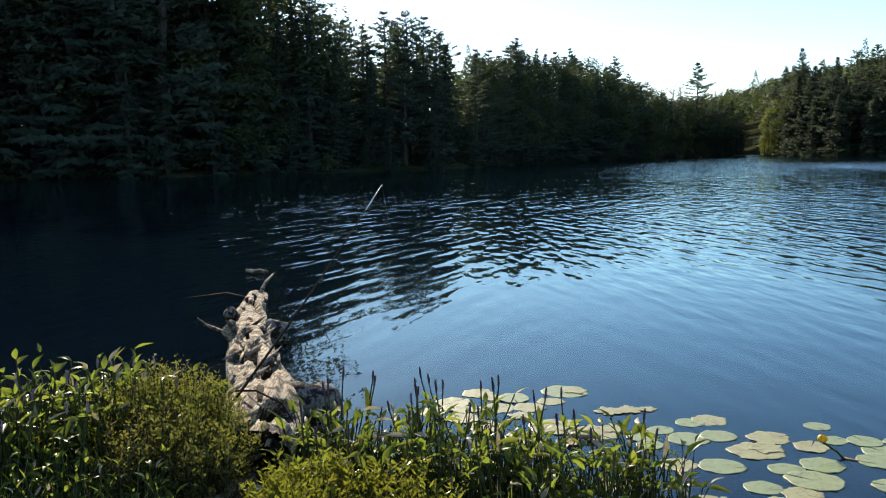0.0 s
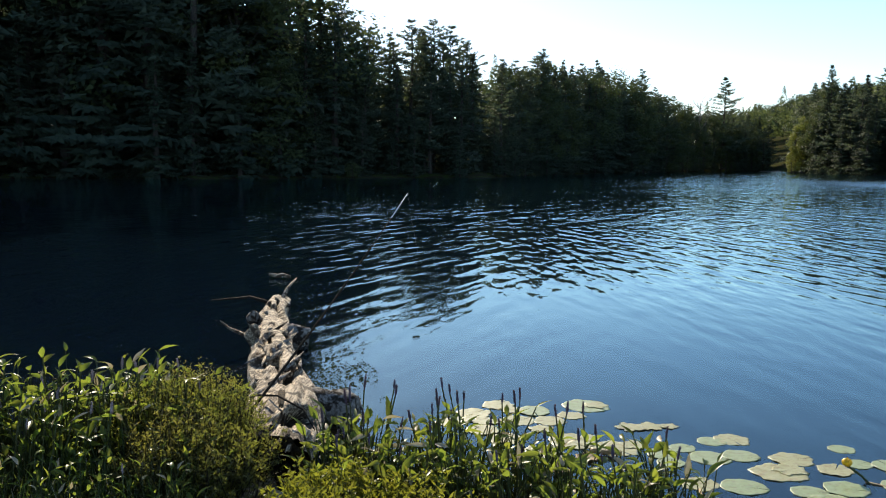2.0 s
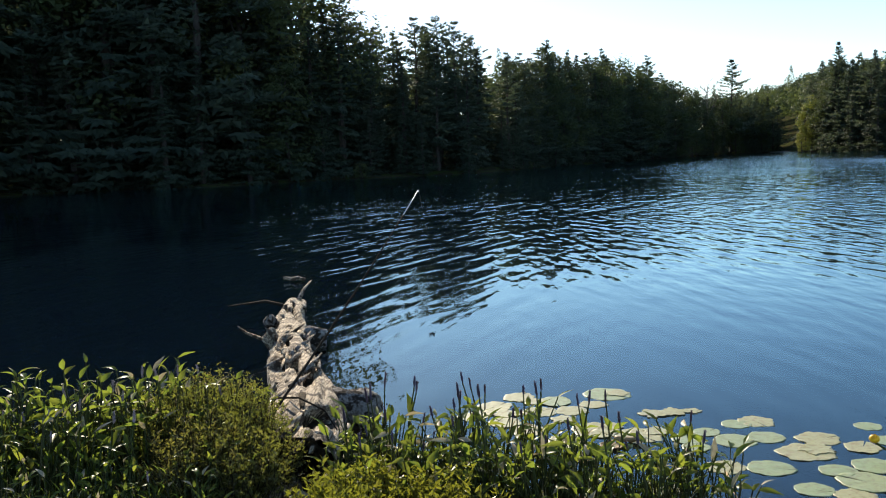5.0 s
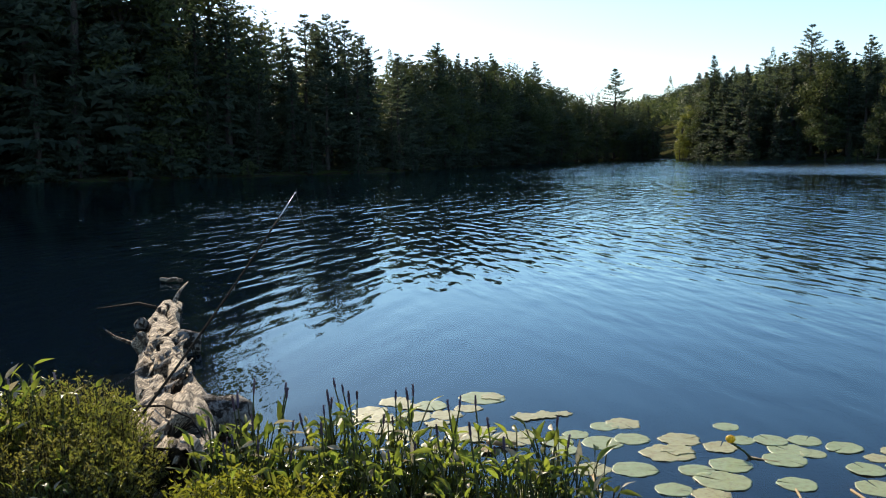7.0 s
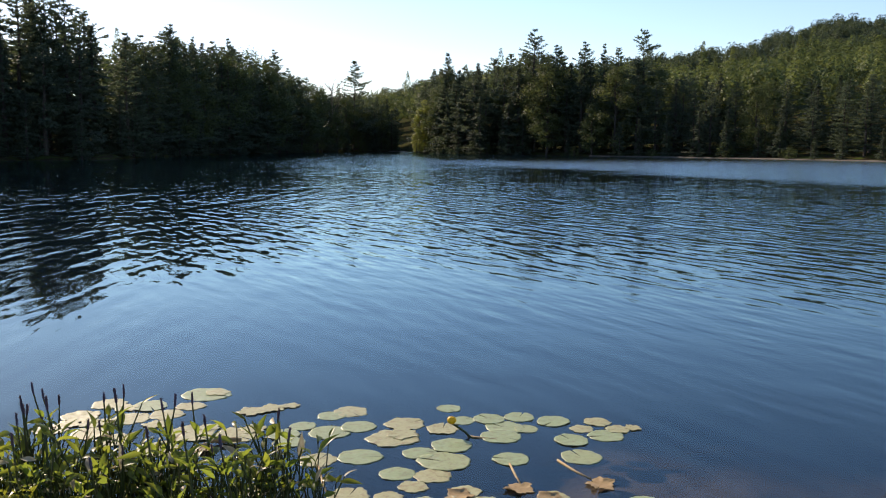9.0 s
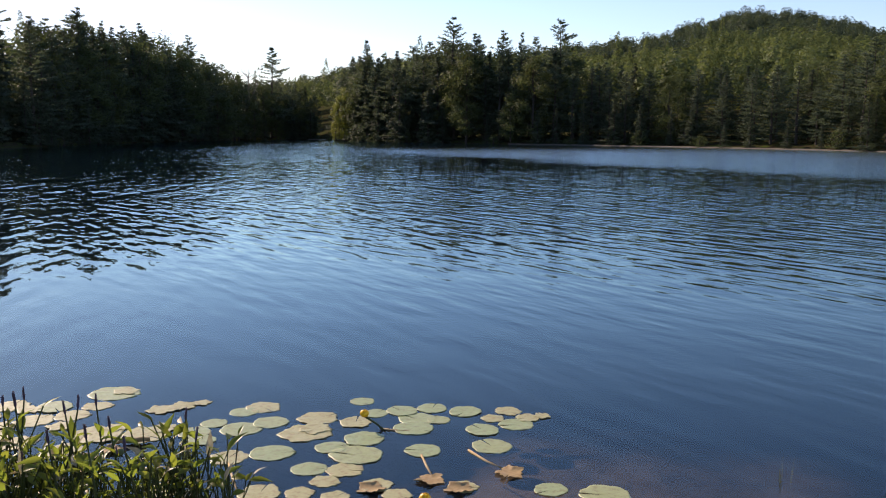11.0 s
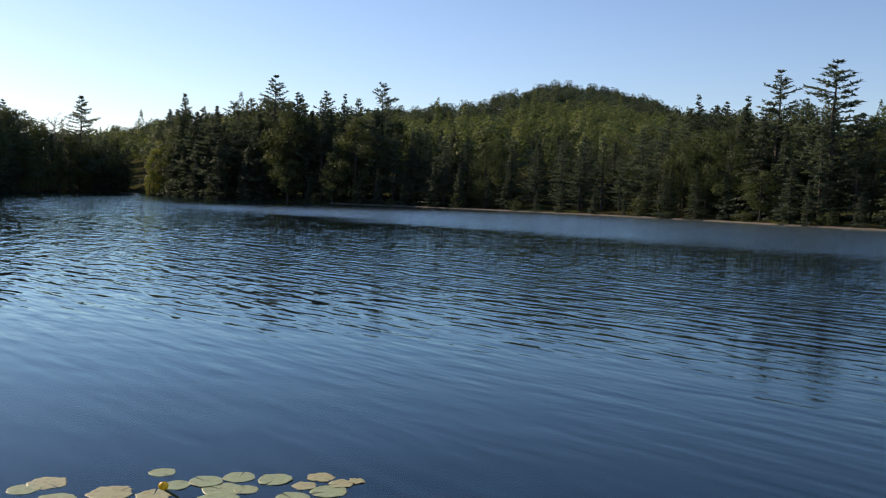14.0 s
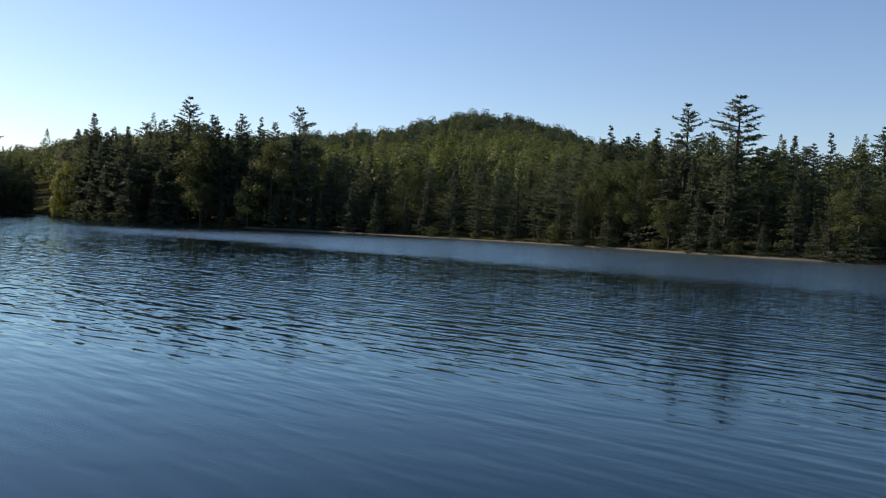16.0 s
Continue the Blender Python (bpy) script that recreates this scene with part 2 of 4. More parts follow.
M_LIME = foliage("lime_shrub_leaf", (0.12, 0.115, 0.014), (0.21, 0.19, 0.02), (0.24, 0.17, 0.02), 0.40, 0.55, 2.5, 0.45, glow=0.35)
M_PAD = foliage("lily_pad", (0.24, 0.285, 0.115), (0.32, 0.365, 0.165), (0.34, 0.34, 0.14), 0.40, 0.08, 9.0, 0.45, spots=(0.20, 0.17, 0.07))
M_PADOLD = foliage("yellowed_lily_pad", (0.31, 0.30, 0.125), (0.41, 0.385, 0.185), (0.38, 0.35, 0.15), 0.42, 0.08, 14.0, 0.4, spots=(0.24, 0.15, 0.06))
M_DEAD = foliage("dead_leaf", (0.24, 0.15, 0.06), (0.40, 0.28, 0.13), (0.30, 0.2, 0.1), 0.6, 0.1, 12.0, 0.3)
M_DRY = foliage("dried_leaf", (0.26, 0.20, 0.11), (0.50, 0.42, 0.28), (0.4, 0.32, 0.18), 0.5, 0.3, 6.0, 0.3)
M_BLOOM = foliage("pale_violet_bloom", (0.20, 0.15, 0.155), (0.42, 0.34, 0.36), (0.34, 0.27, 0.29), 0.7, 0.2, 20.0, 0.2)
M_SPIKE = foliage("violet_brown_spike", (0.045, 0.032, 0.035), (0.12, 0.075, 0.10), (0.10, 0.09, 0.15), 0.7, 0.1, 20.0, 0.2)
M_YELLOW = foliage("yellow_petal", (0.62, 0.36, 0.01), (0.78, 0.50, 0.02), (0.7, 0.4, 0.02), 0.4, 0.15, 30.0, 0.4)


# ---- mesh helpers ----
class Geo:
    """Vertices and faces of one mesh."""

    def __init__(self):
        self.v, self.f = [], []

    def tube(self, path, radii, sides=6, cap=True):
        path = [Vector(p) for p in path]
        start = len(self.v)
        for i, p in enumerate(path):
            d = (path[min(i + 1, len(path) - 1)] - path[max(i - 1, 0)]).normalized()
            a = d.orthogonal().normalized() if abs(d.z) > 0.95 else d.cross(Vector((0, 0, 1))).normalized()
            b = d.cross(a)
            for k in range(sides):
                w = 2 * math.pi * k / sides
                self.v.append(p + (a * math.cos(w) + b * math.sin(w)) * radii[i])
        for i in range(len(path) - 1):
            for k in range(sides):
                p, q = start + i * sides, start + i * sides + (k + 1) % sides
                self.f.append((p + k, q, q + sides, p + k + sides))
        if cap:
            self.f.append(tuple(start + (len(path) - 1) * sides + k for k in range(sides)))
            self.f.append(tuple(start + sides - 1 - k for k in range(sides)))
        return self

    def blade(self, at, along, side, length, width, fold=0.15):
        """A pointed leaf or spray: four corners, bent along its middle."""
        n = len(self.v)
        up = along.cross(side)
        mid = at + along * (length * 0.45)
        self.v += [at, mid - side * (width / 2) + up * (fold * width), at + along * length, mid + side * (width / 2) + up * (fold * width)]
        self.f += [(n, n + 1, n + 2), (n, n + 2, n + 3)]
        return self

    def spray(self, at, along, side, length, width):
        """One small pointed tuft of needles or leaves."""
        n = len(self.v)
        self.v += [at - side * (width / 2), at + side * (width / 2), at + along * length]
        self.f.append((n, n + 1, n + 2))
        return self

    def frond(self, at, normal, along, length, width):
        """A pointed tuft that lies square to a normal and points along a way."""
        n = normal.normalized()
        way = along - n * along.dot(n)
        if way.length < 1e-4:
            way = n.orthogonal()
        way.normalize()
        return self.spray(at, way, n.cross(way), length, width)

    def mesh(self, name, material, smooth=False):
        me = bpy.data.meshes.new(name)
        me.from_pydata([tuple(p) for p in self.v], [], self.f)
        me.materials.append(material)
        if smooth:
            me.shade_smooth()
        me.update()
        return me


def part(name, geo, material, parent, label="", smooth=False):
    ob = new(name, geo.mesh(name, material, smooth))
    ob.parent = parent
    if label:
        tagged(ob, label)
    return ob


def thing(name, at=(0, 0, 0), label="", category="", group="", kind=""):
    ob = new(name)
    ob.empty_display_size = 0.1
    ob.matrix_basis = Matrix.Translation(at)
    return tagged(ob, label, category, group, kind)


def placed(x, y, z, turn, sx, sz, lean=0.0, lean_way=0.0):
    tilt = Matrix.Rotation(lean, 4, Vector((math.cos(lean_way), math.sin(lean_way), 0)))
    return Matrix.Translation((x, y, z)) @ tilt @ Matrix.Rotation(turn, 4, "Z") @ Matrix.Diagonal((sx, sx, sz, 1))


def curve_at(table, a):
    """Linear between the table's (angle, value) rows."""
    for (a0, v0), (a1, v1) in zip(table, table[1:]):
        if a <= a1:
            k = max(0.0, (a - a0) / (a1 - a0))
            return v0 + (v1 - v0) * k
    return table[-1][1]


def polar(az, d):
    return d * math.sin(radians(az)), d * math.cos(radians(az))


rnd = random.Random(7)


# ---- the lake, its shores and the hills ----
# bearing in degrees from +y towards +x, and metres from the viewer's bank
FAR_SHORE = [(-180, 3), (-100, 6), (-80, 40), (-60, 68), (-45, 76), (-35, 84), (-24, 86), (-17, 81), (-8, 88), (1, 92), (6.5, 125), (11.4, 160),
             (15, 192), (18, 212), (19.9, 214), (20.4, 186), (22, 166), (24, 157), (31.5, 138), (42, 120), (52, 103), (59, 90), (65.5, 83), (72, 82),
             (82, 80), (95, 70), (115, 40), (140, 6), (180, 3)]
NEAR_SHORE = [(-180, 2.9), (-75, 3.0), (-45, 4.3), (-30, 4.3), (-16, 4.05), (-12, 3.7), (-5, 3.05), (5, 2.9), (12, 2.8), (20, 2.5), (40, 2.3), (60, 2.1), (90, 2.1), (180, 2.9)]
CREST = [(-180, 1.5), (-60, 13.0), (-30, 14.0), (-16, 12.0), (-10, 7.5), (-5, 5.0), (0, 4.2), (10, 3.0), (14, 2.6), (16, 3.3), (18, 3.8), (19.5, 4.1), (21, 4.4), (25, 4.7), (33, 5.5), (36, 6.0), (38.5, 6.4), (40, 6.5), (42, 7.0), (44, 7.5), (45, 7.7), (47, 7.7),
         (49, 7.5), (51, 7.1), (53, 6.3), (54, 6.1), (58, 5.3), (65, 4.8), (75, 4.6), (110, 3.5), (180, 1.5)]
CREST_AT = 430.0


def ground_height(az, d):
    near, far = curve_at(NEAR_SHORE, az), curve_at(FAR_SHORE, az)
    if d <= near:
        return 0.16 * (1 - math.exp(-(near - d) / 0.7))
    if d < far:
        slope = curve_at(((-180, 0.10), (22, 0.10), (34, 0.045), (60, 0.045), (90, 0.10), (180, 0.10)), az)
        return -min(slope * (d - near) + 0.006 * (d - near) ** 2, 0.35 * (far - d), 3.0)
    top = CREST_AT * math.tan(radians(max(curve_at(CREST, az) - 1.75, 0.3))) + 1.6
    k = (d - far) / (CREST_AT - far)
    bank = 0.5 * (1 - math.exp(-(d - far) / 2.0))
    if k <= 1:
        return bank + top * k ** 1.4
    return bank + top * (1 - 0.25 * min((d - CREST_AT) / 700, 1.0))


def build_ground():
    turns, rings = 320, []
    d = 0.4
    while d < 2600:
        rings.append(d)
        d *= 1.042 if d > 6 else 1.05
    g = Geo()
    g.v.append(Vector((0, 0, 0.16)))
    for d in rings:
        for k in range(turns):
            az = -180 + 360 * k / turns
            x, y = polar(az, d)
            rough = noise.noise((x * 1.7, y * 1.7, 0)) * 0.03 if d < 30 else noise.noise((x * 0.03, y * 0.03, 5)) * min(2.0, d * 0.006)
            g.v.append(Vector((x, y, ground_height(az, d) + (rough if d < 30 or d > curve_at(FAR_SHORE, az) + 8 else 0))))
    for k in range(turns):
        g.f.append((0, 1 + (k + 1) % turns, 1 + k))
    for r in range(len(rings) - 1):
        a, b = 1 + r * turns, 1 + (r + 1) * turns
        for k in range(turns):
            q = (k + 1) % turns
            g.f.append((a + k, a + q, b + q, b + k))
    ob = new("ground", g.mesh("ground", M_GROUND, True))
    tagged(ob, "wooded lake bank, hillside soil and muddy lake bed", "ground", kind="structure")


def build_water():
    g = Geo()
    steps = [-400 + 8 * i for i in range(101)]
    for y in steps:
        for x in steps:
            g.v.append(Vector((x, y, 0)))
    n = len(steps)
    # the sheet stops under the hills, where the banks stand above it
    for j in range(n - 1):
        for i in range(n - 1):
            cx, cy = steps[i] + 4, steps[j] + 4
            if math.hypot(cx, cy) < 262:
                g.f.append((j * n + i, j * n + i + 1, (j + 1) * n + i + 1, (j + 1) * n + i))
    ob = new("water", g.mesh("water", M_WATER, True))
    ob.visible_shadow = False  # daylight reaches the bed
    tagged(ob, "blue rippled lake water mirroring sky and woods", "water", kind="structure")


build_ground()
build_water()


# ---- trees ----
def rand_dir(r, flat=0.5):
    a = r.uniform(0, 2 * math.pi)
    return Vector((math.cos(a), math.sin(a), r.uniform(-flat, flat))).normalized()


def pine_tree(seed, bare=0.3, wide=0.2, gaps=0.25, taper=1.7, dense=1.0):
    """White pine, 20 m: a straight stem with uneven tiers of level limbs that carry plumes of needles."""
    r = random.Random(seed)
    root = thing("pine_tree", (0, 0, 0))
    stem = Geo()
    bend = [(r.uniform(-0.12, 0.12), r.uniform(-0.12, 0.12)) for _ in range(6)]
    stem.tube([(0, 0, -0.5)] + [(bend[i][0], bend[i][1], 20 * (i + 1) / 6.2) for i in range(6)], [0.30, 0.26, 0.21, 0.16, 0.11, 0.06, 0.015], 7)
    part("trunk", stem, M_BARK, root)
    crown = Geo()
    z = 20 * bare
    while z < 19.7:
        k = (z / 20 - bare) / (1 - bare)
        reach = 20 * wide * (0.85 + 0.15 * math.sin(z * 1.3 + seed)) * (0.35 + 0.65 * (1 - k) ** 0.6) * (1 - k ** taper) + 0.12
        for _ in range(r.randint(4, 6)):
            if r.random() < gaps:
                continue
            a = r.uniform(0, 2 * math.pi)
            ln = reach * r.uniform(0.5, 1.15)
            rise = r.uniform(-0.08, 0.12) + 0.55 * k ** 3
            out = Vector((math.cos(a), math.sin(a), rise)).normalized()
            side = out.cross(Vector((0, 0, 1))).normalized()
            foot = Vector((0, 0, z + r.uniform(-0.12, 0.12)))
            tip = foot + out * ln + Vector((0, 0, 0.16 * ln))
            crown.tube([foot, tip], [0.05, 0.012], 3, False)
            for _ in range(int((9 + ln * 9.5) * dense)):
                u = r.uniform(0.2, 1.0) ** 0.8
                spread = 0.26 * ln * (1.15 - u) + 0.16
                at = foot.lerp(tip, u) + side * r.uniform(-spread, spread) + Vector((0, 0, r.uniform(-0.06, 0.10)))
                way = (out * r.uniform(0.1, 1.0) + side * r.uniform(-0.9, 0.9) + Vector((0, 0, r.uniform(-0.15, 0.7)))).normalized()
                crown.frond(at, out * 0.5 + Vector((0, 0, 0.45)) + rand_dir(r, 1.0) * 0.85, way, r.uniform(0.34, 0.62) * (1.05 - 0.40 * k), r.uniform(0.16, 0.30) * (1.05 - 0.35 * k))
        z += r.uniform(0.50, 0.92) * (1.15 - 0.45 * k)
    part("crown", crown, M_PINE, root)
    return root


def spruce_tree(seed, wide=0.17, droop=0.25):
    """Spruce, hemlock or fir, 16 m: a cone of drooping tiers down to the ground."""
    r = random.Random(seed)
    root = thing("spruce_tree", (0, 0, 0))
    stem = Geo().tube([(0, 0, -0.5), (0.03, 0.05, 6), (-0.04, 0, 11), (0, 0, 16)], [0.24, 0.18, 0.11, 0.012], 6)
    part("trunk", stem, M_BARK, root)
    crown = Geo()
    z = 0.3
    while z < 15.9:
        k = z / 16
        reach = 16 * wide * (1 - k) ** 0.85 * (0.8 + 0.2 * math.sin(z * 1.7 + seed)) + 0.10
        for _ in range(r.randint(5, 7)):
            a = r.uniform(0, 2 * math.pi)
            ln = reach * r.uniform(0.5, 1.2)
            out = Vector((math.cos(a), math.sin(a), -droop * r.uniform(0.2, 1.2))).normalized()
            side = out.cross(Vector((0, 0, 1))).normalized()
            foot = Vector((0, 0, z))
            crown.spray(foot, out, Vector((0, 0, 1)), ln, 0.07)
            for _ in range(int(6 + ln * 8.5)):
                u = r.uniform(0.2, 1.0) ** 0.75
                spread = 0.32 * ln * (1.1 - u) + 0.10
                at = foot + out * (ln * u) + side * r.uniform(-spread, spread) + Vector((0, 0, r.uniform(-0.12, 0.05)))
                way = (out * 0.9 + side * r.uniform(-0.8, 0.8) + Vector((0, 0, r.uniform(-0.7, 0.2)))).normalized()
                crown.frond(at, out * 0.7 + Vector((0, 0, 0.45)) + rand_dir(r, 1.0) * 0.5, way, r.uniform(0.28, 0.54) * (1.1 - 0.62 * k), r.uniform(0.15, 0.25) * (1.1 - 0.62 * k))
        z += r.uniform(0.26, 0.46) * (1.25 - 0.6 * k)
    part("crown", crown, M_SPRUCE, root)
    return root


def broad_tree(seed, material, name="broadleaf_tree", low=0.25, wide=0.26, tall=13.0, amount=5400, leaf=0.24):
    """Maple or birch: limbs that fork upwards, and a crown of uneven leafy masses with gaps."""
    r = random.Random(seed)
    root = thing(name, (0, 0, 0))
    stem = Geo().tube([(0, 0, -0.4), (0.1, 0.05, tall * 0.3), (-0.1, 0.1, tall * 0.6), (0.05, 0, tall * 0.9)], [0.18, 0.13, 0.08, 0.015], 6)
    masses = []
    for i in range(15):
        k = (i + 0.5) / 15
        h = tall * (low + (0.95 - low) * k)
        reach = tall * wide * math.sin(math.pi * (0.2 + 0.74 * k)) * r.uniform(0.35, 1.0)
        a = i * 2.4 + r.uniform(-0.5, 0.5)
        c = Vector((math.cos(a) * reach, math.sin(a) * reach, h))
        masses.append((c, tall * wide * r.uniform(0.26, 0.48)))
        stem.tube([(0, 0, h * 0.72), c * 0.6 + Vector((0, 0, h * 0.38)), c], [0.05, 0.03, 0.008], 3, False)
    part("trunk", stem, M_BARK, root)
    crown = Geo()
    for i in range(amount):
        c, size = r.choice(masses)
        d = Vector((r.gauss(0, 1), r.gauss(0, 1), r.gauss(0, 0.8))).normalized()
        at = c + d * size * r.uniform(0.45, 1.15)
        way = (rand_dir(r, 0.8) + d * 0.4 + Vector((0, 0, -0.25))).normalized()
        crown.frond(at, d * 0.8 + Vector((0, 0, 0.25)) + rand_dir(r, 1.0) * 0.5, way, leaf * r.uniform(0.65, 1.15), leaf * r.uniform(0.55, 0.9))
    part("crown", crown, material, root)
    return root


PINES = [pine_tree(11, 0.10, 0.20, 0.10, 5.0), pine_tree(12, 0.14, 0.21, 0.16, 5.5), pine_tree(13, 0.20, 0.22, 0.18, 6.5), pine_tree(14, 0.08, 0.17, 0.08, 3.5), pine_tree(15, 0.16, 0.27, 0.08, 3.0, 1.2)]
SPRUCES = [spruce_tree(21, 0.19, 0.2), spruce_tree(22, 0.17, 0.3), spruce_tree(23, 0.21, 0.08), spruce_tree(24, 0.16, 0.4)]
BROADS = [broad_tree(31, M_BROAD), broad_tree(32, M_BROAD, wide=0.3), broad_tree(33, M_BROAD, low=0.10, wide=0.22)]
BUSHES = [broad_tree(41, M_BROAD, "shore_bush", 0.08, 0.5, 3.0, 700, 0.22), broad_tree(42, M_BROAD, "shore_bush", 0.05, 0.6, 2.4, 700, 0.22)]
BRIGHTS = [broad_tree(51, M_BRIGHT, "birch_tree", 0.06, 0.2, 11.0, 4200, 0.22)]
HEIGHT = {"pine_tree": 20.0, "spruce_tree": 16.0, "broadleaf_tree": 13.0, "birch_tree": 11.0, "shore_bush": 3.0}
LABEL = {"pine_tree": ("tall white pine with level tiered limbs above the shore", "tree"),
         "spruce_tree": ("dark green conical spruce in the lakeside woods", "tree"),
         "broadleaf_tree": ("rounded green broadleaf tree in the lakeside woods", "tree"),
         "birch_tree": ("sunlit yellow-green birch at the tip of the point", "tree"),
         "shore_bush": ("leafy green bush overhanging the lake edge", "bush")}
used = set()


def plant(kind, az, d, tall, fat=1.0, label=""):
    """Sets a tree of a kind on the ground at a bearing and distance, so tall."""
    name = kind.name.split(".")[0]
    x, y = polar(az, d)
    s = tall / HEIGHT[name]
    m = placed(x, y, max(ground_height(az, d), 0.02) - 0.1, rnd.uniform(0, 6.28), s * fat, s)
    if kind.name in used:
        ob = copy_thing(kind, m)
        ob.matrix_basis = m
    else:
        used.add(kind.name)
        kind.matrix_basis = m
        ob = kind
    tagged(ob, label or LABEL[name][0], LABEL[name][1], name.replace("_", " ") + "s round the lake")
    return ob


SKYLINE = [(-60, 20), (-30, 21), (-20, 20.5), (-16, 19), (-13, 16.5), (-11, 13.5), (-9.5, 11.2), (-8, 9.3), (-7, 8.3), (-6, 8.0), (-4.9, 7.7), (-3, 7.9), (-0.5, 7.7), (0.5, 6.75),
           (2, 6.45), (3, 6.05), (4.5, 6.25), (6, 5.95), (8.3, 5.95), (9.7, 5.1), (11, 5.2), (12.2, 4.35), (13.6, 3.65), (14.6, 3.2), (15.5, 3.3), (17.2, 3.0),
           (19.5, 2.4), (20.2, 3.4), (20.9, 4.35), (22, 4.8), (23.5, 4.8), (25, 5.3), (26.4, 5.6), (28, 5.65), (30, 5.15), (32, 5.35), (34.5, 5.4), (35.5, 4.8), (38, 4.2),
           (42, 3.9), (46, 4.0), (50, 4.4), (52, 5.0), (53.5, 5.9), (56, 6.1), (59, 6.0), (62, 5.9), (63.5, 5.6), (67, 5.8), (70, 6.0), (75, 6.5), (95, 8)]


def forest():
    rows = [(1.0, 0.30, 0.66, 8.5), (4.2, 0.75, 0.98, 3.7), (9.0, 0.90, 1.05, 4.2), (15.5, 1.0, 1.10, 4.8)]
    for back, lo, hi, gap in rows:
        az = -32.0
        while az < 76:
            far = curve_at(FAR_SHORE, az)
            d = far + back + rnd.uniform(-1.2, 1.2)
            wall = (curve_at(FAR_SHORE, az + 0.6) - far) / 0.6
            if back < 2 and az < 20:
                gap = 4.5
            step = gap * rnd.uniform(0.75, 1.25) / math.hypot(d * radians(1), min(abs(wall), 8.0))
            top = d * math.tan(radians(curve_at(SKYLINE, az))) + 1.6 - ground_height(az, d)
            tall = top * rnd.uniform(lo, hi)
            if 19.0 < az < 20.3:
                az += step
                continue
            pick = rnd.random()
            leafy = 0.10 if az < 11 or (back < 1 and az > 24) else 0.20
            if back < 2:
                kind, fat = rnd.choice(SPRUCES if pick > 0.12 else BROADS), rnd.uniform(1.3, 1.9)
            elif tall < 6 or pick < leafy:
                kind, fat = rnd.choice(BROADS), rnd.uniform(1.0, 1.3)
            elif pick < leafy + (0.30 if back < 1 else 0.55):
                kind, fat = rnd.choice(PINES[:4]), rnd.uniform(1.25, 1.65)
            else:
                kind, fat = rnd.choice(SPRUCES), rnd.uniform(1.5, 2.1)
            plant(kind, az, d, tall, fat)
            az += step
    # young trees under the canopy of the north shore
    for back in (3.0, 8.0, 13.0):
        az = -14.0
        while az < 19:
            d = curve_at(FAR_SHORE, az) + back + rnd.uniform(-1, 1)
            plant(rnd.choice(SPRUCES), az, d, rnd.uniform(3.5, 7.0), rnd.uniform(1.6, 2.2), "young dark spruce under the lakeside pines")
            az += rnd.uniform(2.6, 4.2) / (d * radians(1))
    az = -20.0
    while az < 74:
        far = curve_at(FAR_SHORE, az)
        if not 18.6 < az < 20.3:
            plant(rnd.choice(BUSHES), az, far + rnd.uniform(-0.3, 0.8), rnd.uniform(1.0, 2.6), rnd.uniform(0.9, 1.3))
        az += rnd.uniform(7.0, 20.0) / (far * radians(1))


forest()

# pines that stand clear of the canopy: bearing, height angle of the top, metres behind the shore, girth, which form
EMERGENT = [(-8.2, 10.5, 10, 1.2, 0), (-6.3, 8.2, 9, 1.0, 3), (-3.5, 8.85, 10, 1.05, 1), (-2.1, 8.85, 12, 1.0, 2), (-1.0, 8.5, 9, 1.0, 1), (-4.9, 8.0, 13, 1.1, 0), (-2.8, 8.1, 15, 1.1, 0), (-1.5, 8.0, 16, 1.1, 3), (-0.2, 7.6, 14, 1.0, 0), (-7.2, 9.0, 14, 1.1, 0), (4.9, 7.1, 9, 1.0, 0),
            (6.2, 6.35, 8, 0.7, 3), (7.4, 6.1, 10, 0.8, 1), (8.3, 6.35, 12, 0.75, 0), (9.7, 5.3, 9, 0.8, 3), (11.1, 5.75, 9, 0.9, 0), (16.15, 5.2, 6, 1.0, 4),
            (22.1, 5.75, 6, 0.65, 4), (27.6, 7.25, 8, 0.95, 1), (29.0, 6.3, 8, 0.95, 0), (30.8, 6.5, 9, 0.9, 0)]
EMERGENT_EAST = [(32.0, 6.3, 9, 0.7, 3), (32.9, 6.05, 8, 0.8, 2), (34.4, 7.1, 9, 0.95, 2), (54.4, 6.8, 9, 0.8, 3), (56.1, 6.4, 9, 0.9, 0), (57.3, 6.7, 8, 0.9, 3),
                 (59.1, 8.25, 9, 1.0, 1), (60.6, 6.6, 8, 0.9, 0), (62.15, 8.75, 7, 1.35, 1), (65.4, 6.3, 12, 0.8, 3), (67.4, 6.5, 14, 0.8, 3), (70.3, 6.9, 6, 1.1, 0)]
for az, el, back, fat, form in EMERGENT + EMERGENT_EAST:
    d = curve_at(FAR_SHORE, az) + back
    plant(PINES[form], az, d, d * math.tan(radians(el + (0.28 if az < 12 else 0.15))) + 1.6 - ground_height(az, d), fat * 1.35)
for az, el, fat, back in ((69.2, 4.6, 1.7, -0.5), (67.6, 2.6, 1.5, 0.0), (61.0, 1.9, 1.2, -0.3), (52.6, 2.4, 1.5, -0.5), (24.2, 3.2, 1.6, 0.0)):
    d = curve_at(FAR_SHORE, az) + back
    plant(SPRUCES[2], az, d, d * math.tan(radians(el)) + 1.6, fat)
for az, el, fat in ((20.3, 2.4, 0.85), (20.65, 3.0, 0.9), (20.1, 1.2, 1.1), (20.95, 1.4, 1.0)):
    d = curve_at(FAR_SHORE, 20.5) - 5
    plant(BRIGHTS[0], az, d, d * math.tan(radians(el)) + 1.6, fat)


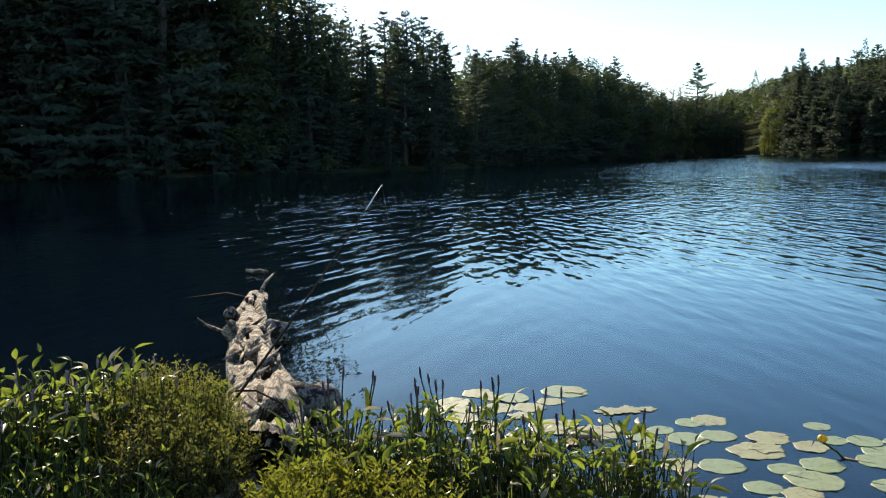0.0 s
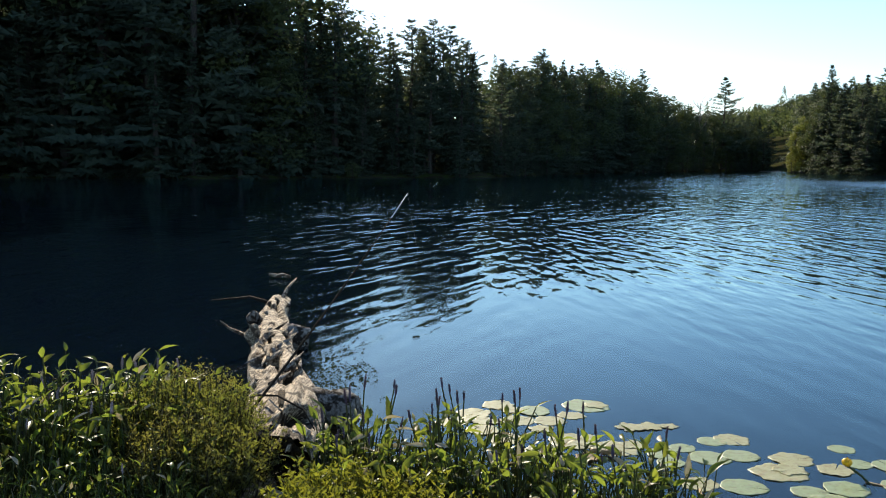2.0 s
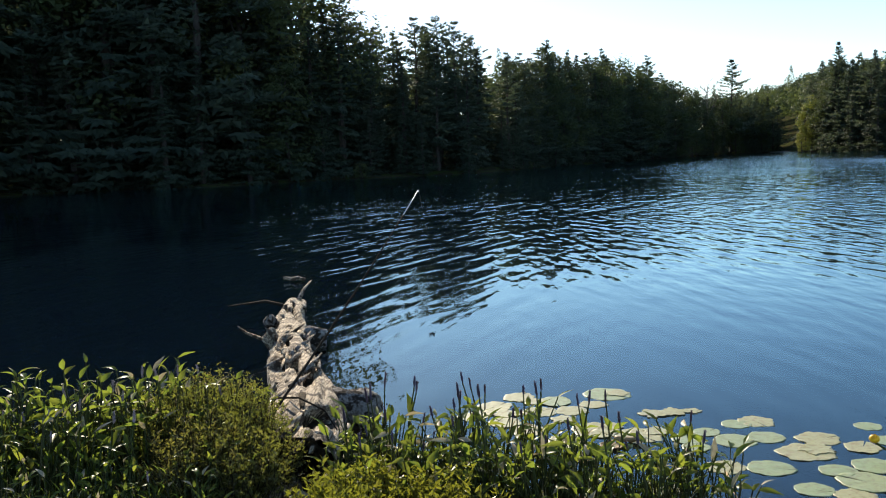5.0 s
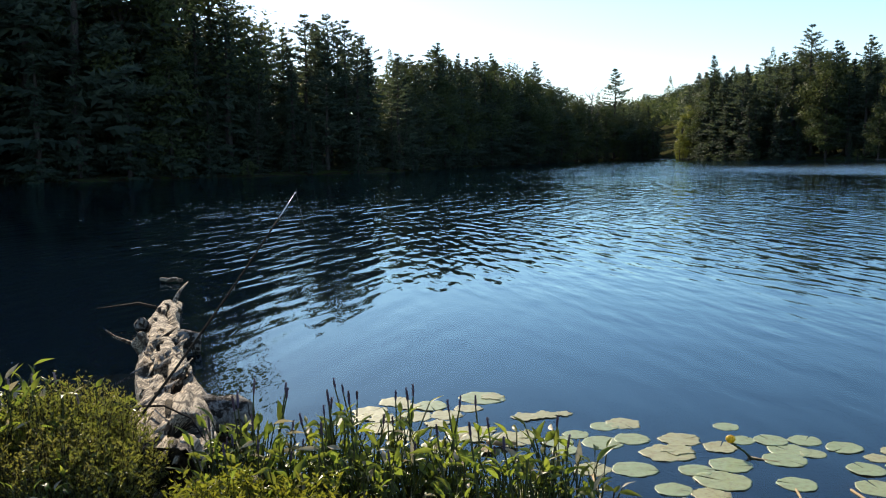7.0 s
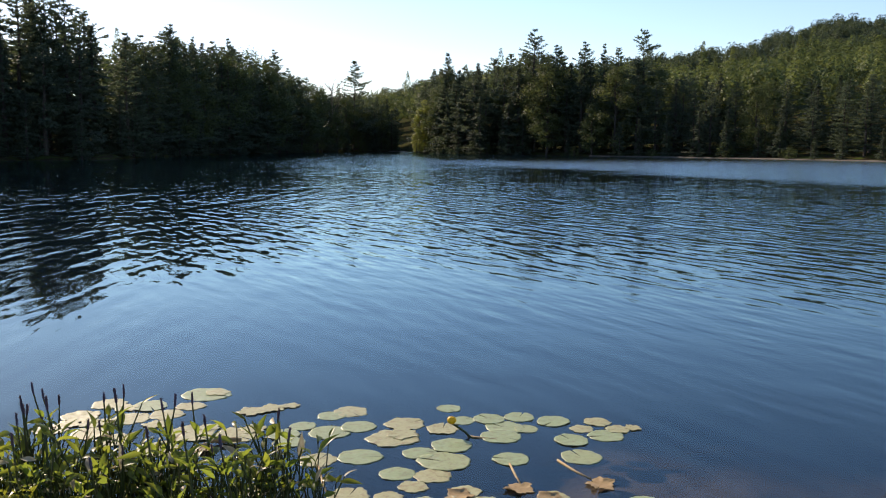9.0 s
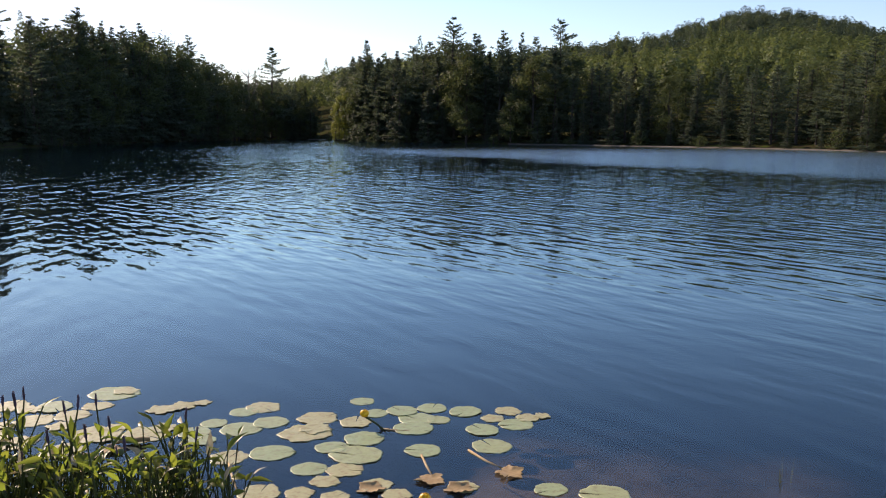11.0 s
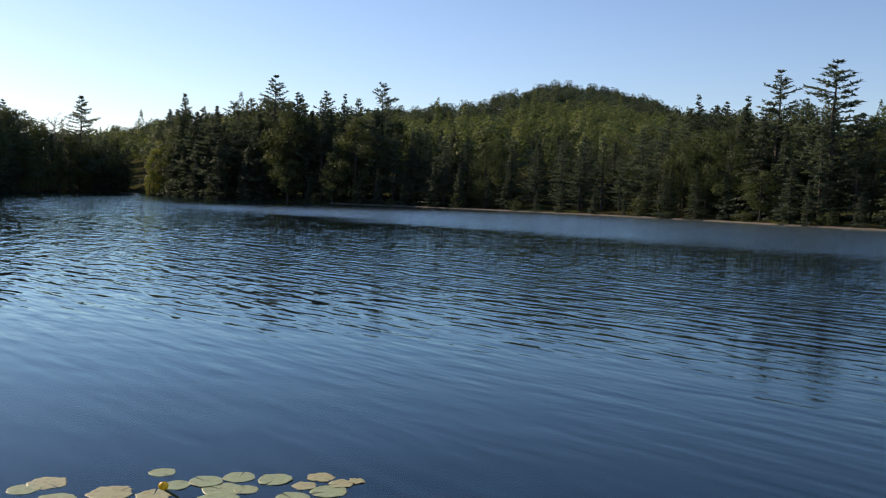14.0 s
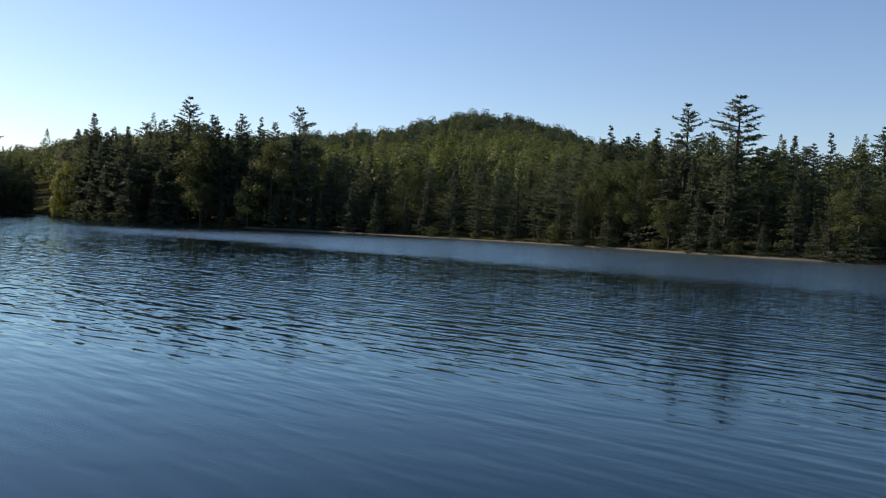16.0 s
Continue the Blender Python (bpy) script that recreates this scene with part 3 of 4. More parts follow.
def bare_tree(az, back, el):
    """A leafless grey tree: a stem that forks into many fine upright twigs."""
    r = random.Random(61)
    d = curve_at(FAR_SHORE, az) + back
    x, y = polar(az, d)
    z = ground_height(az, d)
    tall = d * math.tan(radians(el)) + 1.6 - z
    root = thing("dead_tree", (x, y, z - 0.1), "leafless pale grey dead tree among the lakeside woods", "tree")
    part("trunk", Geo().tube([(0, 0, -0.4), (0.15, 0, tall * 0.4), (-0.1, 0.1, tall * 0.75), (0, 0, tall)], [0.2, 0.13, 0.06, 0.015], 7), M_STUB, root)
    for _ in range(34):
        h = tall * r.uniform(0.32, 0.9)
        a, ln = r.uniform(0, 6.28), tall * r.uniform(0.12, 0.30)
        way = Vector((math.cos(a), math.sin(a), r.uniform(0.5, 1.6))).normalized()
        foot = Vector((0, 0, h))
        tip = foot + way * ln
        g = Geo().tube([foot, foot.lerp(tip, 0.5) + Vector((0, 0, -0.05 * ln)), tip], [0.05, 0.04, 0.02], 4, False)
        for _ in range(6):
            u = foot.lerp(tip, r.uniform(0.3, 1.0))
            g.tube([u, u + (way + rand_dir(r, 1.0) * 0.9).normalized() * ln * r.uniform(0.2, 0.5)], [0.03, 0.012], 3, False)
        part("branch", g, M_STUB, root)


bare_tree(14.7, 4.0, 3.95)


def hill_forest():
    """The woods on the slopes behind the shore, too many to count, as one mesh."""
    r = random.Random(99)
    forms = []
    for form in range(8):
        quads = []
        round_top = form % 2 == 0
        for _ in range(500):
            if round_top:
                dz = r.uniform(-0.45, 1)
                a = r.uniform(0, 6.283)
                q = math.sqrt(1 - dz * dz)
                lump = 0.75 + 0.3 * math.sin(3 * a + form) * math.cos(4 * dz)
                at = Vector((math.cos(a) * q * 2.9 * lump, math.sin(a) * q * 2.9 * lump, 7.6 + dz * 4.0 * lump))
            else:
                k = 0.3 + 0.7 * r.random() ** 0.75
                a = r.uniform(0, 6.283)
                rad = (1 - k) * 2.6 * r.uniform(0.5, 1.1) + 0.1
                at = Vector((math.cos(a) * rad, math.sin(a) * rad, 1.5 + k * 11.0))
            axis = at - Vector((0, 0, 7.0)) if round_top else Vector((at.x, at.y, 1.2))
            face = (axis.normalized() * 0.8 + rand_dir(r, 1.0) * 0.5).normalized()
            way = rand_dir(r, 0.7) + Vector((0, 0, 0.35 if round_top else -0.2))
            way = (way - face * way.dot(face)).normalized()
            side = face.cross(way)
            fine = 1.0 if round_top else 1.25 - 0.85 * k
            ln, wd = r.uniform(0.40, 0.74) * fine, r.uniform(0.30, 0.50) * fine
            quads += [at - side * wd / 2, at + side * wd / 2, at + way * ln]
        forms.append(np.array([tuple(p) for p in quads]))
    slope, ridge = [], []

    def scatter(az0, az1, near, deep, room, tall):
        span = radians(az1 - az0)
        for _ in range(int(span * ((near + deep) ** 2 - near ** 2) / 2 / room)):
            az = r.uniform(az0, az1)
            d = math.sqrt(r.uniform(near ** 2, (near + deep) ** 2))
            if d < curve_at(FAR_SHORE, az) + 15:
                continue
            x, y = polar(az, d)
            a, s = r.uniform(0, 6.283), tall * r.uniform(0.75, 1.2)
            limit = max(curve_at(SKYLINE, az), curve_at(CREST, az)) - r.uniform(-0.22, 0.42)
            s = min(s, (d * math.tan(radians(limit)) + 1.6 - ground_height(az, d)) / 12.6)
            if s < 0.3:
                continue
            turn = np.array([[math.cos(a), -math.sin(a), 0], [math.sin(a), math.cos(a), 0], [0, 0, 1]])
            form = r.randrange(8)
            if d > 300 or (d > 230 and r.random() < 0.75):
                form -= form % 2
            # trees beyond 300 m take the darker leaf colour
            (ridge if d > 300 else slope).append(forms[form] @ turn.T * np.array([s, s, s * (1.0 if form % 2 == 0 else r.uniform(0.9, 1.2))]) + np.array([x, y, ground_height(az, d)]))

    scatter(33.0, 62.0, 125.0, 312.0, 34.0, 1.0)
    scatter(58.0, 78.0, 105.0, 120.0, 34.0, 1.0)
    scatter(14.5, 34.0, 180.0, 190.0, 36.0, 1.25)
    scatter(-30.0, 15.0, 95.0, 75.0, 44.0, 1.1)
    for name, blocks, material, label in (("hill_woods", slope, M_HILL, "mixed green woods covering the slope behind the lake"), ("ridge_woods", ridge, M_RIDGE, "leafy woods coloured darker green on the far rounded hilltop")):
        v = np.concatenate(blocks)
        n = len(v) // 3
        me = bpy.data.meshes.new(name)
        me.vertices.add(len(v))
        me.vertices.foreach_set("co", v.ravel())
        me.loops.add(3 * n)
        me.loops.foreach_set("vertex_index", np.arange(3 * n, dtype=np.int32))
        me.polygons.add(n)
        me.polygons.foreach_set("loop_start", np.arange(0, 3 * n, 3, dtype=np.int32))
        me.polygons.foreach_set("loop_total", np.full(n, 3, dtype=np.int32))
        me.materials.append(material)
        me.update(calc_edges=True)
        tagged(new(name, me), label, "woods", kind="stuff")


hill_forest()
for az, d, el in ((44.7, 176, 4.5), (46.6, 142, 3.2), (42.3, 180, 4.2), (49.6, 170, 4.4), (40.2, 165, 3.9), (45.6, 215, 4.9), (47.9, 205, 4.7)):
    plant(BRIGHTS[0], az, d, max(7.0, d * math.tan(radians(el)) + 1.6 - ground_height(az, d)), 1.5, "yellow-green broadleaf tree on the wooded slope")


def shore_ledge(az, end):
    """The pale low edge of grass and stones along a stretch of shore."""
    g = Geo()
    n = 0
    while az < end:
        far = curve_at(FAR_SHORE, az)
        wob = noise.noise((az * 0.9, 2, 0))
        h = 0.08 + 0.07 * noise.noise((az * 2.3, 0, 0))
        for d, z in ((-0.9 + 0.4 * wob, -0.12), (-0.6 + 0.4 * wob, h), (0.0, h + 0.04), (0.9, h + 0.05), (1.5, 0.0)):
            x, y = polar(az, far + d)
            g.v.append(Vector((x, y, z)))
        if n:
            for k in range(4):
                a = (n - 1) * 5 + k
                g.f.append((a, a + 5, a + 6, a + 1))
        n += 1
        az += 0.35
    tagged(new("shore_ledge", g.mesh("shore_ledge", M_LEDGE, True)), "pale low ledge of grass and stones at the waterline", "shore", kind="structure")


shore_ledge(31.2, 73)
shore_ledge(18.3, 20.3)


# ---- the near bank: fallen log ----
def fallen_log():
    root = thing("fallen_log", (0, 0, 0), "sun-bleached rotting log lying from the bank into the lake", "log")
    line = [((-0.99, 4.05, 0.11), 0.185), ((-1.03, 4.5, 0.12), 0.20), ((-1.07, 4.95, 0.12), 0.205), ((-1.16, 5.45, 0.11), 0.20), ((-1.36, 6.2, 0.10), 0.18),
            ((-1.55, 6.9, 0.09), 0.17), ((-1.76, 7.8, 0.07), 0.15), ((-1.94, 8.7, 0.05), 0.13), ((-2.08, 9.6, 0.02), 0.10), ((-2.14, 10.3, -0.04), 0.05)]
    rings, sides = 340, 56
    g, rot, deep = Geo(), Geo(), []
    for i in range(rings):
        s = i / (rings - 1) * (len(line) - 1)
        k = min(int(s), len(line) - 2)
        u = s - k
        c = Vector(line[k][0]).lerp(Vector(line[k + 1][0]), u)
        rad = line[k][1] * (1 - u) + line[k + 1][1] * u
        d = (Vector(line[k + 1][0]) - Vector(line[k][0])).normalized()
        a = d.cross(Vector((0, 0, 1))).normalized()
        b = a.cross(d)
        along = c.y
        for q in range(sides):
            w = 2 * math.pi * q / sides
            cw, sw = math.cos(w), math.sin(w)
            lump = noise.noise((cw * 1.3, sw * 1.3, along * 0.9)) * (0.08 if along < 5.4 else 0.30)
            grain = -abs(noise.noise((cw * 3, sw * 3, along * 0.4))) * 0.14 - abs(noise.noise((cw * 12, sw * 12, along * 0.5))) * 0.12 + 0.09
            hole = (noise.noise((cw * 1.7 + 7, sw * 1.7, along * 2.1)) - (0.30 if along < 5.3 else 0.03) + 0.16 * noise.noise((cw * 4, sw * 4, along * 3))) / 0.10
            hole = min(max(hole, 0.0), 1.0)
            deep.append(hole)
            pits = (0.60 + 0.2 * noise.noise((cw * 5, sw * 5, along * 5))) * hole * hole * (3 - 2 * hole)
            crumbs = noise.noise((cw * 3.5, sw * 3.5, along * 3)) * 0.08 + noise.noise((cw * 9, sw * 9, along * 1.2)) * 0.08
            flat = 0.82 if sw > 0 else 1.0
            slant = Vector((0, 0.20 * cw * max(0.0, 1 - (along - 4.05) / 0.9), 0))  # the end is broken off askew
            g.v.append(c + slant + (a * cw + b * sw * flat) * rad * max(0.3, 1.08 + lump + grain + crumbs - pits))
    for i in range(rings - 1):
        for q in range(sides):
            n = (q + 1) % sides
            face = (i * sides + q, i * sides + n, (i + 1) * sides + n, (i + 1) * sides + q)
            # faces deep in a pit turn dark: rot, with the hollow's shade coloured in
            if sum(deep[c] for c in face) > 2.2:
                rot.f.append(tuple(range(len(rot.v), len(rot.v) + 4)))
                rot.v += [g.v[c] for c in face]
            else:
                g.f.append(face)
    part("rotten_hollow", rot, M_ROT_SHADE, root, "rotten hollows with their shade coloured dark brown")
    part("trunk", g, M_LOG, root, "bleached wood with ragged holes and ridges", True)
    # hollow broken end near the bank, its shade put into the dark wood colour
    e = Geo()
    n = 22
    for ring, (back, size) in enumerate(((0.0, 1.0), (0.02, 0.72), (0.16, 0.5), (0.3, 0.2))):
        for q in range(n):
            w = 2 * math.pi * q / n
            jag = 1 + 0.22 * noise.noise((math.cos(w) * 3, math.sin(w) * 3, ring))
            e.v.append(Vector((-0.99 + 0.19 * size * jag * math.cos(w), 4.045 + back + 0.20 * size * math.cos(w), 0.11 + 0.18 * size * jag * math.sin(w))))
    for ring in range(3):
        for q in range(n):
            m = (q + 1) % n
            e.f.append((ring * n + q, ring * n + m, (ring + 1) * n + m, (ring + 1) * n + q))
    e.f.append(tuple(3 * n + q for q in range(n)))
    part("broken_end", e, M_ROT_SHADE, root, "hollow broken end with its shade coloured dark")

    def limb(name, pts, radii, material, label, sides=9):
        q = Geo().tube(pts, radii, sides)
        for i, p in enumerate(q.v):
            q.v[i] = p + Vector((noise.noise(p * 9), noise.noise(p * 9 + Vector((5, 0, 0))), noise.noise(p * 9 + Vector((0, 5, 0))))) * radii[0] * 0.22
        part(name, q, material, root, label, True)

    limb("branch_stub", [(-1.02, 5.18, 0.09), (-0.93, 5.18, 0.11), (-0.84, 5.18, 0.115), (-0.75, 5.17, 0.11), (-0.665, 5.15, 0.10), (-0.66, 5.15, 0.10)], [0.125, 0.13, 0.125, 0.12, 0.11, 0.05], M_STUB, "grey broken branch stub", 14)
    limb("branch_stub", [(-1.62, 7.5, 0.06), (-1.5, 7.52, 0.08), (-1.38, 7.55, 0.06)], [0.11, 0.115, 0.09], M_STUB, "dark weathered branch stub", 12)
    limb("root_knob", [(-1.35, 6.05, 0.16), (-1.28, 6.0, 0.2), (-1.2, 5.98, 0.17)], [0.09, 0.10, 0.06], M_LOG, "", 12)
    limb("root_knob", [(-1.9, 7.9, 0.08), (-1.93, 7.8, 0.2), (-1.9, 7.72, 0.26)], [0.07, 0.06, 0.02], M_STUB, "", 9)
    limb("root_knob", [(-1.66, 7.0, 0.1), (-1.72, 6.95, 0.22), (-1.7, 6.9, 0.28)], [0.09, 0.07, 0.03], M_LOG, "", 9)
    limb("twig", [(-2.0, 9.1, 0.1), (-2.3, 9.2, 0.16), (-2.55, 9.25, 0.13), (-2.72, 9.22, 0.12)], [0.022, 0.016, 0.01, 0.004], M_TWIG, "", 5)
    limb("twig", [(-2.05, 9.6, 0.05), (-2.02, 9.9, 0.18), (-1.97, 10.1, 0.25)], [0.03, 0.018, 0.006], M_LOG, "", 5)
    limb("twig", [(-1.8, 7.3, 0.1), (-2.0, 7.25, 0.2), (-2.05, 7.2, 0.27)], [0.02, 0.012, 0.005], M_LOG, "", 5)
    # thin dark twig added in place of a crack across the wood
    limb("twig", [(-1.15, 4.7, 0.32), (-1.02, 4.62, 0.34), (-0.86, 4.5, 0.30), (-0.78, 4.4, 0.22)], [0.007, 0.006, 0.005, 0.003], M_TWIG, "", 5)
    # splinters and loose chips that stand up from the bleached top
    r = random.Random(5)
    for _ in range(46):
        k = r.random() ** 0.9
        s = k * 5.5
        i = min(int(s), 8)
        c = Vector(line[i][0]).lerp(Vector(line[i + 1][0]), s - i)
        rad = line[i][1]
        w = r.uniform(0.3, 2.8)
        a = c + Vector((math.cos(w) * rad * 0.9, 0, math.sin(w) * rad * 0.9))
        way = Vector((r.uniform(-0.25, 0.25), r.choice((-1, 1)), r.uniform(-0.05, 0.08))).normalized()
        ln = r.uniform(0.12, 0.42)
        limb("splinter", [a, a + way * ln * 0.5, a + way * ln], [r.uniform(0.010, 0.026), r.uniform(0.008, 0.02), 0.003], r.choice((M_LOG, M_LOG, M_STUB, M_ROT_SHADE)), "", 5)


fallen_log()


def rotten_piece(at, turn, length, rad, material, label, seed):
    root = thing("driftwood", at, label, "driftwood")
    root.matrix_basis = Matrix.Translation(at) @ Matrix.Rotation(turn, 4, "Z")
    g = Geo().tube([(-length / 2 + length * i / 11, 0, 0.2 * rad * math.sin(i)) for i in range(12)], [rad * (0.55 + 0.45 * math.sin(0.4 + 2.4 * i / 11)) for i in range(12)], 14)
    for i, p in enumerate(g.v):
        g.v[i] = p * 1.0 + Vector((0, noise.noise(p * 11 + Vector((seed, 0, 0))), noise.noise(p * 11 + Vector((0, seed, 0))))) * rad * 0.5
    part("wood", g, material, root, "", True)


rotten_piece((-0.98, 3.74, 0.09), 1.2, 0.42, 0.045, M_LOG, "pale rotten wood fragment on the bank by the log", 3)
rotten_piece((-0.90, 3.90, 0.07), 1.9, 0.30, 0.05, M_LOG, "crumbling pale wood chunk on the bank by the log", 9)
rotten_piece((-1.06, 3.82, 0.08), 0.4, 0.26, 0.04, M_LOG, "splintered pale wood scrap on the bank by the log", 12)
rotten_piece((-2.55, 11.9, 0.04), -0.3, 0.32, 0.03, M_LOG, "bleached driftwood floating past the end of the log", 5)
rotten_piece((0.77, 4.72, 0.02), -0.15, 0.17, 0.015, M_DEAD, "brown bark strip floating among the lily pads", 6)


def fishing_rod():
    root = thing("fishing_rod", (0, 0, 0), "thin dark fishing rod propped on the bleached log", "fishing rod")
    foot, top = Vector((-1.17, 4.40, 0.24)), Vector((-0.411, 6.02, 1.385))
    at = [foot.lerp(top, i / 16) + Vector((0, 0, -0.03 * math.sin(math.pi * i / 16))) for i in range(17)]
    part("blank", Geo().tube(at[:15], [0.0085 - 0.0045 * i / 14 for i in range(15)], 8), M_TWIG, root, "", True)
    # the last stretch is coloured much paler than the blank
    part("tip", Geo().tube(at[14:], [0.0030, 0.0022, 0.0014], 8), M_ROD, root, "pale glossy rod tip", True)
    for k, size in ((5, 0.011), (9, 0.009), (12, 0.007), (16, 0.006)):
        ring = [at[k] + Vector((size * math.cos(w * math.pi / 5), 0, -size + size * math.sin(w * math.pi / 5))) for w in range(11)]
        part("guide_ring", Geo().tube(ring, [0.0011] * 11, 4, False), M_ROD, root)
    end = Vector((-0.65, 14.2, -0.02))
    part("line", Geo().tube([top.lerp(end, i / 20) - Vector((0, 0, 0.22 * math.sin(math.pi * i / 20))) for i in range(21)], [0.0003] * 21, 4, False), M_ROD, root, "thin pale fishing line")


fishing_rod()


# ---- lily pads and yellow pond lilies ----
# x, y and radius in metres
GREEN_PADS = [(2.12, 4.88, 0.074), (2.10, 4.63, 0.076), (2.44, 4.57, 0.089), (2.59, 4.43, 0.095), (2.26, 4.60, 0.091), (2.28, 4.43, 0.109), (2.38, 4.36, 0.066),
              (2.19, 4.30, 0.112), (2.09, 3.96, 0.093), (2.52, 4.10, 0.092), (2.44, 3.86, 0.106), (2.74, 4.10, 0.097), (1.88, 4.26, 0.109), (1.68, 4.21, 0.085),
              (1.76, 4.05, 0.130), (1.48, 3.98, 0.086), (1.33, 4.70, 0.114), (1.22, 4.86, 0.075), (1.09, 4.75, 0.090), (1.10, 4.61, 0.076), (1.42, 4.99, 0.083),
              (1.51, 4.74, 0.099), (1.38, 4.27, 0.111), (2.40, 3.25, 0.076), (0.44, 5.57, 0.105), (0.79, 5.71, 0.15), (2.59, 3.09, 0.115)]
YELLOW_PADS = [(1.55, 5.03, 0.101), (1.77, 4.69, 0.113), (1.63, 4.48, 0.137), (1.94, 4.53, 0.091), (1.17, 4.30, 0.096), (1.63, 3.89, 0.088), (1.50, 3.80, 0.069),
               (1.70, 3.65, 0.075), (2.05, 3.46, 0.070), (2.82, 4.33, 0.076), (2.67, 4.25, 0.066), (2.86, 4.17, 0.067), (0.52, 5.36, 0.100), (0.67, 5.48, 0.083),
               (0.21, 5.70, 0.104), (0.61, 4.95, 0.133), (0.84, 4.84, 0.131), (0.32, 5.35, 0.107), (1.19, 3.80, 0.095), (1.35, 3.72, 0.067), (0.81, 4.03, 0.084),
               (0.43, 4.76, 0.112), (0.23, 4.99, 0.101), (1.74, 3.51, 0.066), (1.48, 3.61, 0.066), (0.05, 5.5, 0.11), (-0.1, 5.3, 0.09), (0.1, 5.15, 0.10)]


def lily_pad(x, y, rad, material, label, level, curl=0.0, notch=None, name="lily_pad", ragged=0.03):
    r = random.Random(int(x * 1000) * 31 + int(y * 1000))
    n = 30
    turn = r.uniform(0, 6.28) if notch is None else notch
    phase = r.uniform(0, 6.28)
    g = Geo()
    rings = (0.0, 0.35, 0.7, 0.93, 1.0)
    long = r.uniform(1.0, 1.08)
    for lay in (0, 1):
        for k in rings:
            for i in range(n):
                w = 0.06 + (2 * math.pi - 0.12) * i / (n - 1)
                edge = 1 + ragged * math.sin(5 * w + phase) + ragged * 0.8 * math.sin(11 * w + 2 * phase)
                lobe = 1 + 0.04 * math.cos(w) ** 3
                lx, ly = -math.cos(w) * rad * k * edge * lobe * long + rad * 0.12 * (1 - k), math.sin(w) * rad * k * edge / long ** 0.5
                z = curl * rad * k ** 3 * (0.5 + 0.5 * math.sin(2 * w + phase)) + 0.012 * rad * math.sin(7 * w) * k
                if k < 0.05:
                    lx, ly = 0.0, 0.0
                c, s = math.cos(turn), math.sin(turn)
                g.v.append(Vector((lx * c - ly * s, lx * s + ly * c, z - 0.0016 * lay)))
    m = len(rings) * n
    for j in range(len(rings) - 1):
        for i in range(n - 1):
            a = j * n + i
            g.f.append((a, a + n, a + n + 1, a + 1))
            g.f.append((m + a, m + a + 1, m + a + n + 1, m + a + n))
    for i in range(n - 1):
        a = (len(rings) - 1) * n + i
        g.f.append((a, a + m, a + m + 1, a + 1))
    ob = new(name, g.mesh(name, material, True))
    ob.matrix_basis = Matrix.Translation((x, y, level))
    return tagged(ob, label, "lily pad", "lily pads on the lake")


for i, (x, y, rad) in enumerate(GREEN_PADS):
    lily_pad(x, y, rad, M_PAD, "pale green notched lily pad floating on the lake", 0.0014 + 0.0006 * (i % 5), 0.006 if i % 3 else 0.025)
for i, (x, y, rad) in enumerate(YELLOW_PADS):
    lily_pad(x, y, rad, M_PADOLD, "yellowed ragged lily pad floating on the lake", 0.0012 + 0.0006 * (i % 4), 0.022 if i % 2 else 0.010, ragged=0.07)
for x, y, rad in ((0.30, 5.58, 0.07), (0.12, 5.33, 0.08), (-0.02, 5.36, 0.07), (0.45, 5.18, 0.07), (0.72, 5.02, 0.06), (1.0, 5.24, 0.08), (1.12, 5.26, 0.075), (1.24, 5.27, 0.05), (2.95, 4.16, 0.045), (1.70, 4.52, 0.08), (0.95, 4.90, 0.07), (0.86, 5.72, 0.07)):
    lily_pad(x, y, rad, M_PADOLD, "withered tan lily pad curling on the lake", 0.0045, 0.03, ragged=0.16)
for x, y, rad in ((2.33, 3.50, 0.066), (1.95, 3.59, 0.06), (2.02, 3.44, 0.06), (1.66, 3.62, 0.06), (0.66, 4.66, 0.06), (0.55, 4.6, 0.05), (0.50, 4.45, 0.05)):
    lily_pad(x, y, rad, M_DEAD, "dead brown lily pad crumpled at the water surface", 0.004, 0.22, ragged=0.16)


def pond_lily(x, y, z, size, lean):
    root = thing("yellow_pond_lily", (x, y, 0), "round yellow pond lily flower on a bent stalk", "flower", "yellow pond lilies")
    part("stalk", Geo().tube([(lean[0], lean[1], -0.03), (lean[0] * 0.5, lean[1] * 0.5, z * 0.35), (0.0, 0.0, z - size * 0.7)], [0.006, 0.006, 0.006], 7), M_STALK, root, "", True)
    for k in range(6):
        a = k * math.pi / 3
        g = Geo()
        for i in range(6):
            t = i / 5
            el = -1.2 + 2.5 * t
            for j in range(5):
                w = a + (j - 2) * 0.30 * math.sin(math.pi * min(0.95, 0.25 + t * 0.7))
                q = size * math.cos(el) * (1.0 + 0.05 * (k % 2))
                g.v.append(Vector((q * math.cos(w), q * math.sin(w), z + size * 0.9 * math.sin(el))))
        for i in range(5):
            for j in range(4):
                b = i * 5 + j
                g.f.append((b, b + 1, b + 6, b + 5))
        part("petal", g, M_YELLOW, root, "", True)
    part("disc", Geo().tube([(0, 0, z + size * 0.2), (0, 0, z + size * 0.62)], [size * 0.3, size * 0.45], 12), M_YELLOW, root)


pond_lily(1.95, 4.42, 0.085, 0.025, (0.11, -0.10))
pond_lily(1.79, 3.32, 0.05, 0.026, (0.08, 0.05))
